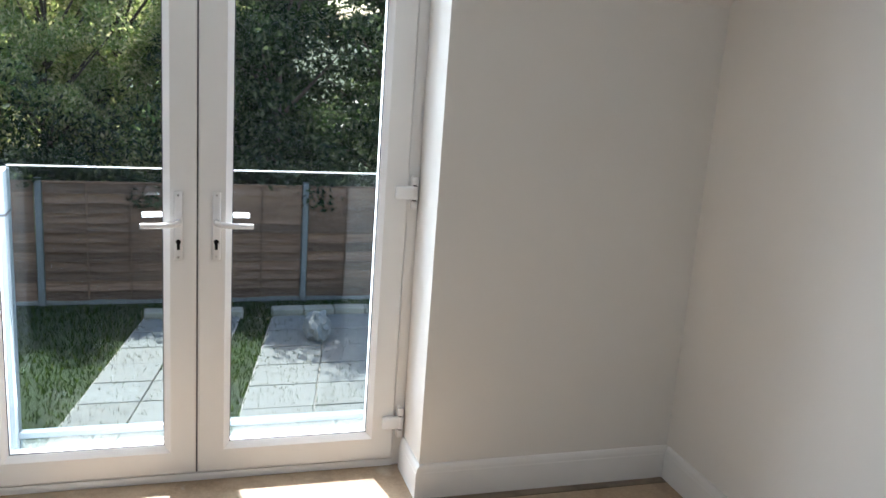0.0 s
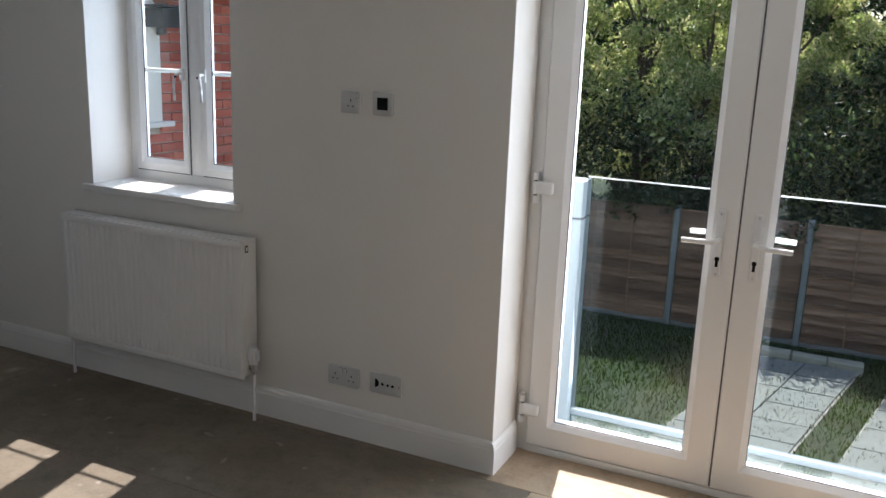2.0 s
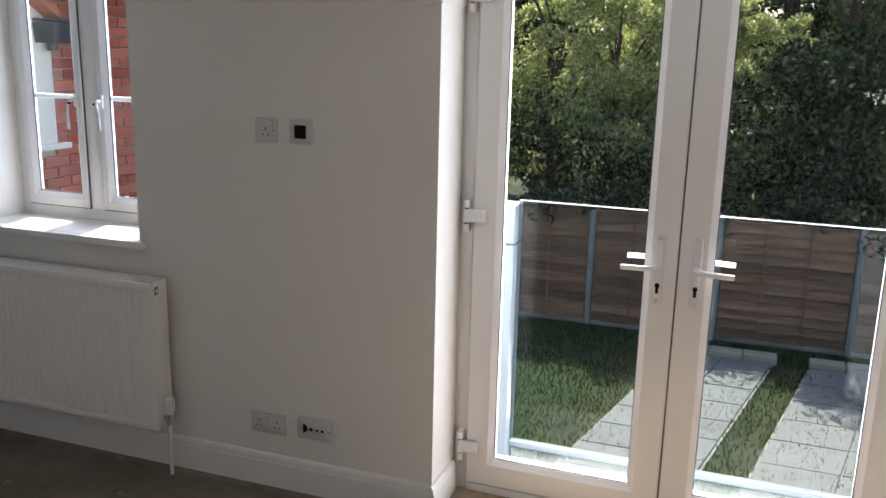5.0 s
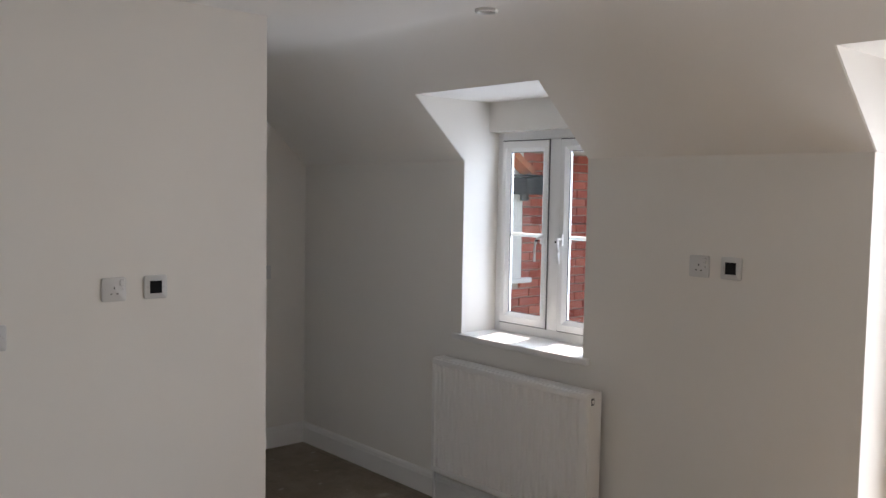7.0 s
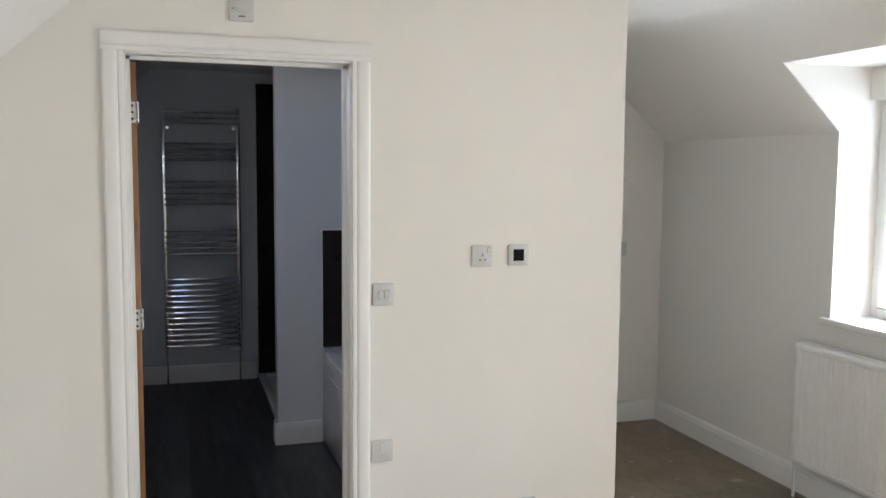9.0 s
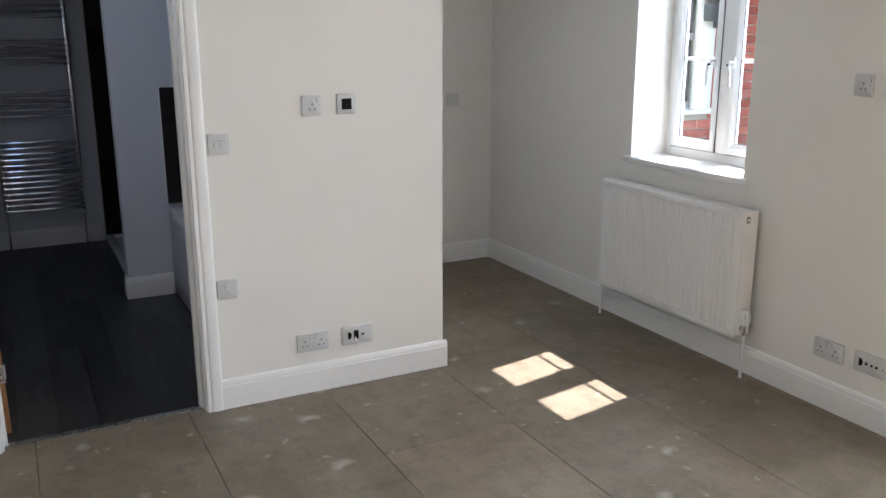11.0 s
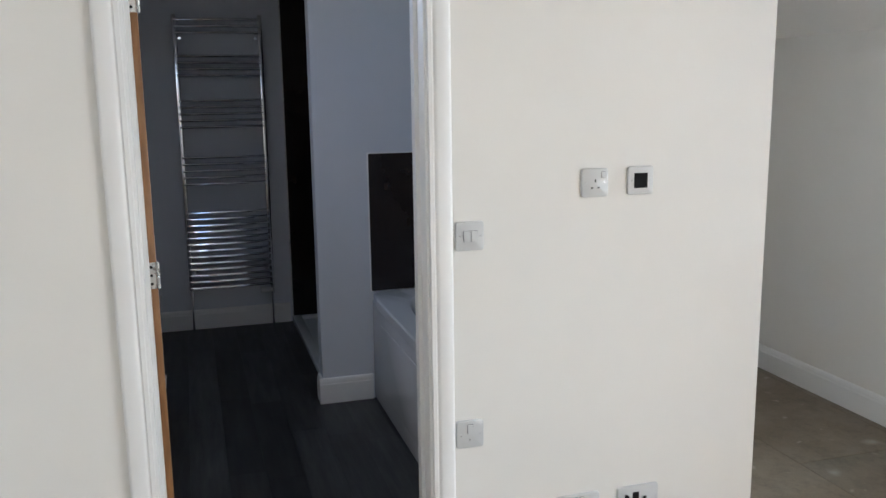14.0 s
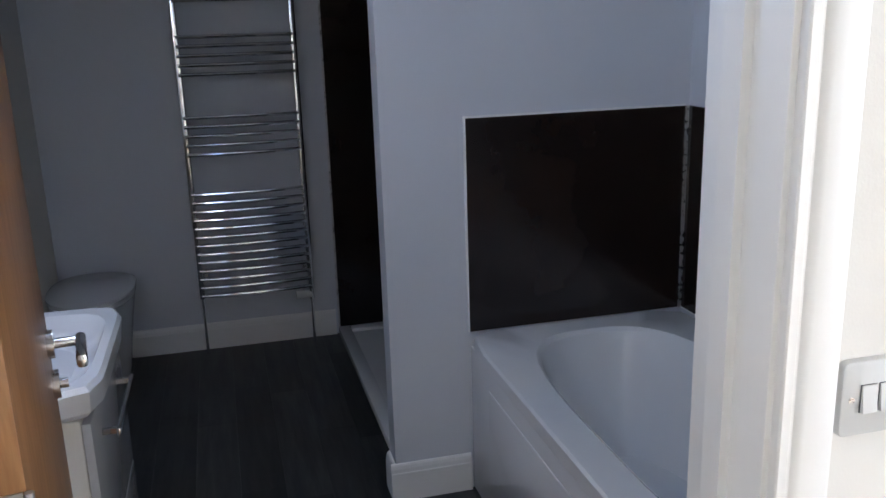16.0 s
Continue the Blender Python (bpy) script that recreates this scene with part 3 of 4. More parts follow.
        box_part("hinge_leaf", (pin - 0.010, FY - 0.018, z - 0.060), (pin + 0.010, FY + 0.002, z + 0.060), UPVC, h, "", 0.002)
part("meeting_gasket", put_box(bmesh.new(), (MEET - 0.003, FY - 0.006, 0.036), (MEET + 0.003, FY + 0.05, 2.02)), GASKET, fd, "dark rubber seal between the leaves")

# ---- casement window ----
wn1 = structure(new("window_1"), "white plastic casement window with two opening lights", "window")
WY = 3.0
w0, w1, wz0, wz1 = WIN[0], WIN[1], 0.925, 1.975
fo = 0.038
box_part("frame_side", (w0 - 0.06, WY, wz0 - 0.02), (w0 + fo, WY + 0.045, wz1), UPVC, wn1, "", 0.003)
box_part("frame_side", (w1 - fo, WY, wz0 - 0.02), (w1 + 0.06, WY + 0.045, wz1), UPVC, wn1, "", 0.003)
box_part("frame_bottom", (w0 + fo, WY, wz0 - 0.075), (w1 - fo, WY + 0.045, wz0 + fo), UPVC, wn1, "", 0.003)
box_part("frame_top", (w0 + fo, WY, wz1 - 0.055), (w1 - fo, WY + 0.045, wz1), UPVC, wn1, "", 0.003)
mid = (w0 + w1) / 2
box_part("mullion", (mid - 0.036, WY, wz0 + fo), (mid + 0.036, WY + 0.045, wz1 - 0.055), UPVC, wn1, "", 0.003)
for x0, x1, hx in ((w0 + fo + 0.004, mid - 0.04, 1), (mid + 0.04, w1 - fo - 0.004, -1)):
    z0, z1 = wz0 + fo + 0.004, wz1 - 0.060
    sash = box_part("sash", (x0 + 0.01, WY + 0.022, z0 + 0.006), (x1 - 0.01, WY + 0.026, z0 + 0.03), UPVC, wn1)
    bm = bmesh.new()
    for a, b in (((x0 - 0.004, z0 - 0.004), (x0, z1 + 0.004)), ((x1, z0 - 0.004), (x1 + 0.004, z1 + 0.004)), ((x0, z0 - 0.004), (x1, z0)), ((x0, z1), (x1, z1 + 0.004))):
        put_box(bm, (a[0], WY - 0.003, a[1]), (b[0], WY + 0.02, b[1]))
    part("sash_seal", bm, GASKET, sash, "dark rubber seal round the sash")
    g = casement(sash, x0, x1, z0, z1, WY - 0.010, 0.05, 0.056, 0.056, 0.046, 0.046, 0.038, (0.022, 0.033))
    bm = put_prism(bmesh.new(), [(WY + 0.016, 1.425), (WY + 0.019, 1.422), (WY + 0.0215, 1.422), (WY + 0.0215, 1.442), (WY + 0.019, 1.442), (WY + 0.016, 1.439)], "x", g[0], g[1])
    part("glazing_bar", bm, UPVC, sash)
    ex = x1 if hx > 0 else x0
    hx0 = ex - hx * 0.024
    bm = put_box(bmesh.new(), (hx0 - 0.011, WY - 0.022, 1.392), (hx0 + 0.011, WY - 0.010, 1.448), 0.005)
    hp = part("handle_base", bm, HANDLE, sash, "white espagnolette handle base", True)
    bm = put_tube(bmesh.new(), [(hx0, WY - 0.018, 1.425), (hx0, WY - 0.045, 1.424), (hx0 - hx * 0.008, WY - 0.055, 1.410), (hx0 - hx * 0.014, WY - 0.055, 1.36), (hx0 - hx * 0.014, WY - 0.052, 1.305)], 0.007)
    part("handle", bm, HANDLE, hp, "white window handle pointing down", True)
    part("lock_button", put_rod(bmesh.new(), (hx0, WY - 0.062, 1.412), (hx0, WY - 0.05, 1.412), 0.005), DARK, hp)
bm = put_box(bmesh.new(), (w0 - 0.045, NORTH - 0.030, 0.888), (w1 + 0.045, NORTH, 0.918), 0.006, 3)
put_box(bm, (w0, NORTH, 0.9055), (w1, WY, 0.918))
structure(part("window_sill", bm, SATIN, None, "", True), "white painted timber window board", "window sill")

# ---- radiator under the window ----
rad = thing("radiator", pose(-3.097, 2.637, 0.195), "white double panel radiator with ribbed front under the window", "radiator")
RW, RH, RD = 1.024, 0.592, 0.098
bm = bmesh.new()
n_rib = 30
pitch_r = (RW - 0.05) / n_rib
pts = [(0.0, 0.004), (0.012, 0.0)]
x = 0.025
for i in range(n_rib):
    pts += [(x, 0.0), (x + pitch_r * 0.18, 0.0075), (x + pitch_r * 0.46, 0.0075), (x + pitch_r * 0.64, 0.0)]
    x += pitch_r
pts += [(RW - 0.012, 0.0), (RW, 0.004), (RW, 0.016), (0.0, 0.016)]
put_prism(bm, pts, "z", 0.03, RH - 0.03)
part("front_panel", bm, RADI, rad)
box_part("front_edge", (0.0, 0.0, RH - 0.03), (RW, 0.016, RH), RADI, rad, "", 0.004)
box_part("front_edge", (0.0, 0.0, 0.0), (RW, 0.016, 0.03), RADI, rad, "", 0.004)
box_part("back_panel", (0.004, RD - 0.014, 0.0), (RW - 0.004, RD, RH), RADI, rad, "", 0.003)
box_part("side_cover", (-0.004, 0.012, 0.01), (0.004, RD - 0.004, RH + 0.004), RADI, rad, "", 0.002)
box_part("side_cover", (RW - 0.004, 0.012, 0.01), (RW + 0.004, RD - 0.004, RH + 0.004), RADI, rad, "", 0.002)
bm = bmesh.new()
for k in range(3):
    y0 = 0.020 + k * 0.022
    put_box(bm, (0.004, y0, RH - 0.006), (RW - 0.004, y0 + 0.016, RH + 0.003))
for k in range(42):
    xk = 0.01 + k * (RW - 0.02) / 41
    put_box(bm, (xk - 0.003, 0.016, RH - 0.010), (xk + 0.003, RD - 0.014, RH - 0.006))
part("top_grille", bm, RADI, rad)
bm = bmesh.new()
for k in range(60):
    xk = 0.02 + k * (RW - 0.04) / 59
    put_box(bm, (xk - 0.0015, 0.018, 0.04), (xk + 0.0015, RD - 0.016, RH - 0.04))
part("convector_fins", bm, RADI, rad)
bm = put_box(bmesh.new(), (RW + 0.003, 0.022, RH - 0.048), (RW + 0.0055, 0.042, RH - 0.018), 0.002)
pl = part("air_vent_plug", bm, GASKET, rad, "dark air vent square")
box_part("vent_screw", (RW + 0.005, 0.027, RH - 0.041), (RW + 0.0065, 0.037, RH - 0.025), RADI, pl)
px, py = RW + 0.022, 0.045
bm = put_rod(bmesh.new(), (px, py, 0.028), (px, py, 0.062), 0.011)
put_rod(bm, (RW - 0.01, py, 0.045), (px, py, 0.045), 0.009)
put_rod(bm, (px, py, 0.016), (px, py, 0.030), 0.014, None, 6)
vb = part("valve_body", bm, CHROME, rad, "chrome angled valve body", True)
bm = put_rod(bmesh.new(), (px, py, 0.062), (px, py, 0.115), 0.019, 0.0215, 20)
put_rod(bm, (px, py, 0.115), (px, py, 0.135), 0.0215, 0.017, 20)
for k in range(10):
    a = k * math.pi / 5
    put_box(bm, (px + 0.021 * math.cos(a) - 0.003, py + 0.021 * math.sin(a) - 0.003, 0.075), (px + 0.021 * math.cos(a) + 0.003, py + 0.021 * math.sin(a) + 0.003, 0.125))
part("thermostat_head", bm, HANDLE, vb, "white thermostatic valve head", True)
part("valve_nut", put_rod(bmesh.new(), (RW - 0.002, py, 0.045), (RW + 0.010, py, 0.045), 0.013, None, 6), BRASS, vb)
part("pipe", put_rod(bmesh.new(), (px, py, -0.195), (px, py, 0.020), 0.0078), HANDLE, rad, "white painted pipe to the floor", True)
part("pipe", put_rod(bmesh.new(), (-0.02, py, -0.195), (-0.02, py, 0.045), 0.0078), HANDLE, rad, "white painted pipe to the floor", True)
bm = put_rod(bmesh.new(), (-0.02, py, 0.02), (-0.02, py, 0.062), 0.012)
put_rod(bm, (-0.02, py, 0.045), (0.01, py, 0.045), 0.009)
part("lockshield_valve", bm, HANDLE, rad, "white lockshield valve", True)


# ---- sockets and switches ----
def face(at, normal):
    """Local x runs along the wall, z up, -y out of the wall."""
    return Matrix.Translation(at) @ (pose(0, 0, 0) if normal == "south" else pose(0, 0, 0, 0, 0, 90))


def plate_base(name, m, w, label, category, group):
    ob = thing(name, m, label, category, group)
    rc = 0.008
    rim = [(sx * (w / 2 - rc) + rc * math.cos(q), sz * (0.043 - rc) + rc * math.sin(q)) for sx, sz, q0 in ((1, 1, 0), (-1, 1, 1), (-1, -1, 2), (1, -1, 3)) for q in [(q0 + k / 4) * math.pi / 2 for k in range(5)]]
    bm = put_prism(bmesh.new(), rim, "y", -0.010, 0.0)
    bmesh.ops.bevel(bm, geom=[e for e in bm.edges if all(v.co.y < -0.009 for v in e.verts)], offset=0.003, segments=2, affect="EDGES", profile=0.5)
    part("plate", bm, PLATE, ob, "", True)
    return ob


def pin_holes(ob, cx):
    for dx, dz, w, h in ((0, 0.006, 0.0042, 0.0085), (-0.011, -0.015, 0.0065, 0.0045), (0.011, -0.015, 0.0065, 0.0045)):
        box_part("pin_hole", (cx + dx - w / 2, -0.0108, dz - h / 2), (cx + dx + w / 2, -0.0098, dz + h / 2), DARK, ob, "dark pin hole")


def plate_screw(ob, x, z=0.0):
    part("screw", put_rod(bmesh.new(), (x, -0.0115, z), (x, -0.0095, z), 0.0035, None, 10), STEEL, ob, "small steel screw")


def rocker(ob, x, z, w=0.016, h=0.026):
    box_part("rocker_gap", (x - w / 2 - 0.0011, -0.0104, z - h / 2 - 0.0011), (x + w / 2 + 0.0011, -0.0098, z + h / 2 + 0.0011), GASKET, ob, "thin dark gap round the rocker")
    bm = put_prism(bmesh.new(), [(-0.0095, z - h / 2), (-0.0155, z - h / 2), (-0.012, z + h / 2), (-0.0095, z + h / 2)], "x", x - w / 2, x + w / 2)
    part("rocker", bm, PLATE, ob, "white rocker switch")


def single_socket(m):
    ob = plate_base("wall_socket", m, 0.086, "white plastic single switched socket on painted wall", "socket", "single sockets")
    pin_holes(ob, 0.0)
    rocker(ob, 0.026, 0.024, 0.011, 0.018)
    plate_screw(ob, -0.030), plate_screw(ob, 0.030)
    return ob


def blank_plate(m):
    ob = plate_base("media_plate", m, 0.086, "white wall plate with a square black opening", "wall plate", "media plates")
    box_part("opening", (-0.023, -0.0112, -0.023), (0.022, -0.0098, 0.023), DARK, ob, "square black opening")
    plate_screw(ob, -0.030), plate_screw(ob, 0.030)
    return ob


def double_socket(m):
    ob = plate_base("double_socket", m, 0.147, "white plastic double switched socket above the skirting", "socket", "double sockets")
    for cx in (-0.038, 0.038):
        pin_holes(ob, cx)
    rocker(ob, -0.010, 0.026, 0.011, 0.018), rocker(ob, 0.010, 0.026, 0.011, 0.018)
    plate_screw(ob, -0.060), plate_screw(ob, 0.060)
    return ob


def outlet_plate(m, open_slot):
    label = "white media outlet plate with cut slots and a loose cable" if open_slot else "white media outlet plate with round and half-moon outlets"
    ob = plate_base("media_outlet", m, 0.147, label, "media outlet", "media outlets")
    bm = bmesh.new()
    put_prism(bm, [(-0.048 + 0.018 * math.cos(a), 0.018 * math.sin(a)) for a in [math.pi * (k / 10 - 0.5) for k in range(11)]], "y", -0.0112, -0.0098)
    part("half_moon_outlet", bm, DARK, ob, "black half-moon outlet")
    if open_slot:
        box_part("slot", (-0.020, -0.0112, -0.020), (0.003, -0.0098, 0.022), DARK, ob, "black cut slot")
        part("cable", put_tube(bmesh.new(), [(-0.012, -0.010, -0.012), (-0.014, -0.022, -0.020), (-0.013, -0.024, -0.034), (-0.012, -0.018, -0.044)], 0.0035), HANDLE, ob, "short loose white cable", True)
        spots = (0.022,)
    else:
        spots = (-0.012, 0.012, 0.034)
    for sx in spots:
        r = part("coax_outlet", put_rod(bmesh.new(), (sx, -0.0125, 0), (sx, -0.0095, 0), 0.0085, None, 16), STEEL, ob, "round coaxial outlet")
        part("coax_hole", put_rod(bmesh.new(), (sx, -0.0132, 0), (sx, -0.0124, 0), 0.0055, None, 12), DARK, r)
    plate_screw(ob, -0.062), plate_screw(ob, 0.062)
    return ob


def light_switch(m):
    ob = plate_base("light_switch", m, 0.086, "white plastic two-gang light switch beside the doorway", "light switch", "")
    rocker(ob, -0.010, 0.0, 0.018, 0.030), rocker(ob, 0.013, 0.0, 0.018, 0.030)
    plate_screw(ob, -0.031), plate_screw(ob, 0.033)
    return ob


def fused_spur(m, label):
    ob = plate_base("fused_spur", m, 0.086, label, "fused switch", "fused spurs")
    rocker(ob, 0.0, 0.018, 0.016, 0.026)
    plate_screw(ob, -0.030), plate_screw(ob, 0.030), plate_screw(ob, 0.0, -0.018)
    return ob


W_, N_ = WEST, NORTH
single_socket(face((W_, 0.900, 1.278), "east"))
blank_plate(face((W_, 1.053, 1.279), "east"))
double_socket(face((W_, 0.862, 0.236), "east"))
outlet_plate(face((W_, 1.075, 0.236), "east"), True)
light_switch(face((W_, 0.503, 1.140), "east"))
fused_spur(face((W_, 0.499, 0.532), "east"), "white fused spur switch low beside the doorway")
isolator = plate_base("fan_isolator", face((W_, -0.010, 2.168), "east"), 0.086, "white fan isolator plate above the doorway", "isolator switch", "")
box_part("fuse_carrier", (-0.022, -0.013, -0.010), (0.022, -0.0095, 0.012), PLATE, isolator, "", 0.001)
box_part("slot", (-0.010, -0.0112, -0.028), (0.012, -0.0098, -0.024), DARK, isolator)
plate_screw(isolator, -0.031), plate_screw(isolator, 0.031)
alc = plate_base("wall_plate", face((ALC_W, 2.46, 1.125), "east"), 0.086, "white thermostat-style wall plate in the alcove", "wall plate", "")
plate_screw(alc, -0.030), plate_screw(alc, 0.030)
single_socket(face((-1.628, N_, 1.372), "south"))
blank_plate(face((-1.490, N_, 1.373), "south"))
double_socket(face((-1.648, N_, 0.262), "south"))
outlet_plate(face((-1.450, N_, 0.267), "south"), False)

# ---- recessed downlight ----
dl = thing("downlight", pose(-2.12, 2.035, CEILING - 0.002), "white round recessed downlight, switched off, in the ceiling", "downlight")
bm = put_tube(bmesh.new(), [(0.036 * math.cos(a), 0.036 * math.sin(a), -0.003) for a in [k * math.pi / 16 for k in range(33)]], 0.008, 8)
part("bezel", bm, HANDLE, dl, "", True)
part("lamp", put_rod(bmesh.new(), (0, 0, -0.004), (0, 0, -0.001), 0.026, None, 24), LENS, dl, "frosted lamp face", True)
part("recess", put_rod(bmesh.new(), (0, 0, -0.0025), (0, 0, -0.0005), 0.031, None, 24), DARK, dl)

# ---- bathroom: panels, bath, tray, towel rail, vanity, toilet ----
PZ0, PZ1 = 0.567, 1.258
panel = structure(new("wall_panel"), "glossy dark brown splash panels round the bath", "wall panel")
box_part("splash_panel", (-4.650, 0.580, PZ0), (-4.644, BATH_N - 0.022, PZ1), BROWN_PANEL, panel)
box_part("splash_panel", (-4.644, BATH_N - 0.020, PZ0), (WX, BATH_N - 0.013, PZ1), BROWN_PANEL, panel)
box_part("corner_trim", (-4.648, BATH_N - 0.030, PZ0), (-4.636, BATH_N - 0.016, PZ1), STEEL, panel, "bright aluminium corner trim", 0.002)
box_part("edge_trim", (-4.650, 0.574, PZ0), (-4.641, 0.580, PZ1), UPVC, panel, "white edge trim")
box_part("edge_trim", (-4.650, 0.574, PZ1), (-4.641, BATH_N - 0.030, PZ1 + 0.006), UPVC, panel, "white edge trim")
sp = structure(new("wall_panel"), "glossy dark brown shower panels", "wall panel")
box_part("shower_panel", (BATH_W, 0.365, 0.03), (BATH_W + 0.007, BATH_N - 0.01, 2.25), BROWN_PANEL, sp)
box_part("shower_panel", (BATH_W + 0.007, BATH_N - 0.008, 0.03), (-4.76, BATH_N - 0.001, 2.25), BROWN_PANEL, sp)
box_part("edge_trim", (BATH_W, 0.357, 0.03), (BATH_W + 0.010, 0.365, 2.25), STEEL, sp, "aluminium edge trim")
tray = thing("shower_tray", pose(-5.54, 0.855, 0), "low white shower tray behind the pier", "shower tray")
bm = bmesh.new()
put_box(bm, (-0.78, -0.50, 0), (0.78, -0.44, 0.040), 0.006)
put_box(bm, (-0.78, 0.44, 0), (0.78, 0.49, 0.040), 0.006)
put_box(bm, (-0.78, -0.44, 0), (-0.72, 0.44, 0.040), 0.006)
put_box(bm, (0.72, -0.44, 0), (0.78, 0.44, 0.040), 0.006)
put_box(bm, (-0.72, -0.44, 0), (0.72, 0.44, 0.022))
part("tray", bm, CERAMIC, tray, "", True)
part("waste", put_rod(bmesh.new(), (0, 0, 0.021), (0, 0, 0.027), 0.055, None, 24), CHROME, tray, "chrome waste cover", True)


def bathtub():
    ob = thing("bath", pose(-3.822, 0.953, 0), "white acrylic bath with plain panel in the corner", "bath")
    L, Wd, H = 0.818, 0.388, 0.565
    seg = 48
    bm = bmesh.new()
    outer, rings = [], []
    levels = ((0.725, 0.290, H, 3.2), (0.710, 0.275, H - 0.012, 3.2), (0.690, 0.250, H - 0.10, 3.0), (0.640, 0.225, H - 0.26, 2.8), (0.560, 0.185, H - 0.38, 2.6), (0.42, 0.12, H - 0.42, 2.4))

    def rounded(a, b, z, p, k):
        th = 2 * math.pi * k / seg
        c, s = math.cos(th), math.sin(th)
        r = (abs(c) ** p + abs(s) ** p) ** (-1 / p)
        return (a * r * c, b * r * s, z)

    def squared(a, b, z, k):
        th = 2 * math.pi * k / seg
        c, s = math.cos(th), math.sin(th)
        r = (abs(c) ** 16 + abs(s) ** 16) ** (-1 / 16)
        return (a * r * c, b * r * s, z)

    rows = [[bm.verts.new(squared(L, Wd, H - 0.045, k)) for k in range(seg)], [bm.verts.new(squared(L, Wd, H - 0.006, k)) for k in range(seg)],
            [bm.verts.new(squared(L - 0.007, Wd - 0.007, H, k)) for k in range(seg)]]
    for a, b, z, p in levels:
        rows.append([bm.verts.new(rounded(a, b, z, p, k)) for k in range(seg)])
    for r0, r1 in zip(rows, rows[1:]):
        for k in range(seg):
            bm.faces.new((r0[k], r0[(k + 1) % seg], r1[(k + 1) % seg], r1[k]))
    bm.faces.new(rows[-1])
    bmesh.ops.recalc_face_normals(bm, faces=bm.faces[:])
    part("tub", bm, CERAMIC, ob, "", True)
    bm = put_box(bmesh.new(), (-L + 0.004, -Wd + 0.014, 0.012), (L - 0.01, -Wd + 0.024, H - 0.042), 0.004)
    put_box(bm, (-L + 0.20, -Wd + 0.010, 0.10), (L - 0.20, -Wd + 0.016, H - 0.12), 0.003)
    part("front_panel", bm, CERAMIC, ob, "glossy white bath panel with a raised field", True)
    part("foot", put_rod(bmesh.new(), (-0.70, -Wd + 0.05, 0), (-0.70, -Wd + 0.05, 0.02), 0.02), STEEL, ob)
    part("overflow", put_rod(bmesh.new(), (0.712, 0, 0.43), (0.70, 0, 0.43), 0.03, None, 20), CHROME, ob, "chrome overflow cover", True)
    part("sealant", put_box(bmesh.new(), (-L, Wd - 0.003, H), (L, Wd, H + 0.005)), UPVC, ob)


bathtub()

rail = thing("towel_rail", pose(-6.245, -0.040, 0.285), "tall chrome ladder towel rail on the bathroom wall", "towel rail")
RHW = 0.262
for s in (-1, 1):
    bm = put_box(bmesh.new(), (-0.014, s * RHW - 0.014, 0.0), (0.014, s * RHW + 0.014, 1.765), 0.006, 3)
    up = part("upright", bm, CHROME, rail, "", True)
    for z in (0.12, 1.62):
        part("bracket", put_rod(bmesh.new(), (-0.085, s * (RHW - 0.03), z), (0.016, s * (RHW - 0.03), z), 0.009), CHROME, rail, "wall bracket", True)
    part("valve", put_rod(bmesh.new(), (0, s * RHW, -0.055), (0, s * RHW, 0.0), 0.012), CHROME, rail, "chrome valve", True)
    part("pipe", put_rod(bmesh.new(), (0, s * RHW, -0.285), (0, s * RHW, -0.05), 0.0075), CHROME, rail, "chrome pipe to the floor", True)
bm = put_rod(bmesh.new(), (0, RHW, -0.03), (0.0, RHW - 0.075, -0.03), 0.018, 0.021, 20)
part("thermostat_head", bm, HANDLE, rail, "white thermostatic head", True)
bars = [0.015 + k * 0.0415 for k in range(13)] + [0.70 + k * 0.043 for k in range(5)] + [1.065 + k * 0.042 for k in range(5)] + [1.39 + k * 0.040 for k in range(4)] + [1.655 + k * 0.040 for k in range(3)]
for z in bars:
    pts = [(0.008 + 0.018 * (1 - (y / RHW) ** 2), y, z) for y in [RHW * (k / 8 - 1) for k in range(17)]]
    part("bar", put_tube(bmesh.new(), pts, 0.0098, 10), CHROME, rail, "", True)

van = thing("vanity_unit", pose(-4.110, -0.945, 0), "cream gloss vanity unit with drawers and white basin", "vanity unit")
box_part("carcass", (-0.272, 0.0, 0.06), (0.268, 0.470, 0.785), VANITY, van, "", 0.004)
box_part("plinth", (-0.262, 0.0, 0), (0.258, 0.440, 0.06), VANITY, van)
for z0, z1 in ((0.065, 0.42), (0.428, 0.775)):
    d = box_part("drawer", (-0.268, 0.4705, z0), (0.264, 0.489, z1), DRAWER, van, "pale grey gloss drawer front", 0.003)
    zz = z1 - 0.075
    bm = put_box(bmesh.new(), (-0.16, 0.520, zz - 0.010), (0.16, 0.530, zz + 0.010), 0.003)
    put_box(bm, (-0.150, 0.489, zz - 0.006), (-0.138, 0.522, zz + 0.006))
    put_box(bm, (0.138, 0.489, zz - 0.006), (0.150, 0.522, zz + 0.006))
    part("bar_handle", bm, CHROME, d, "chrome bar handle", True)


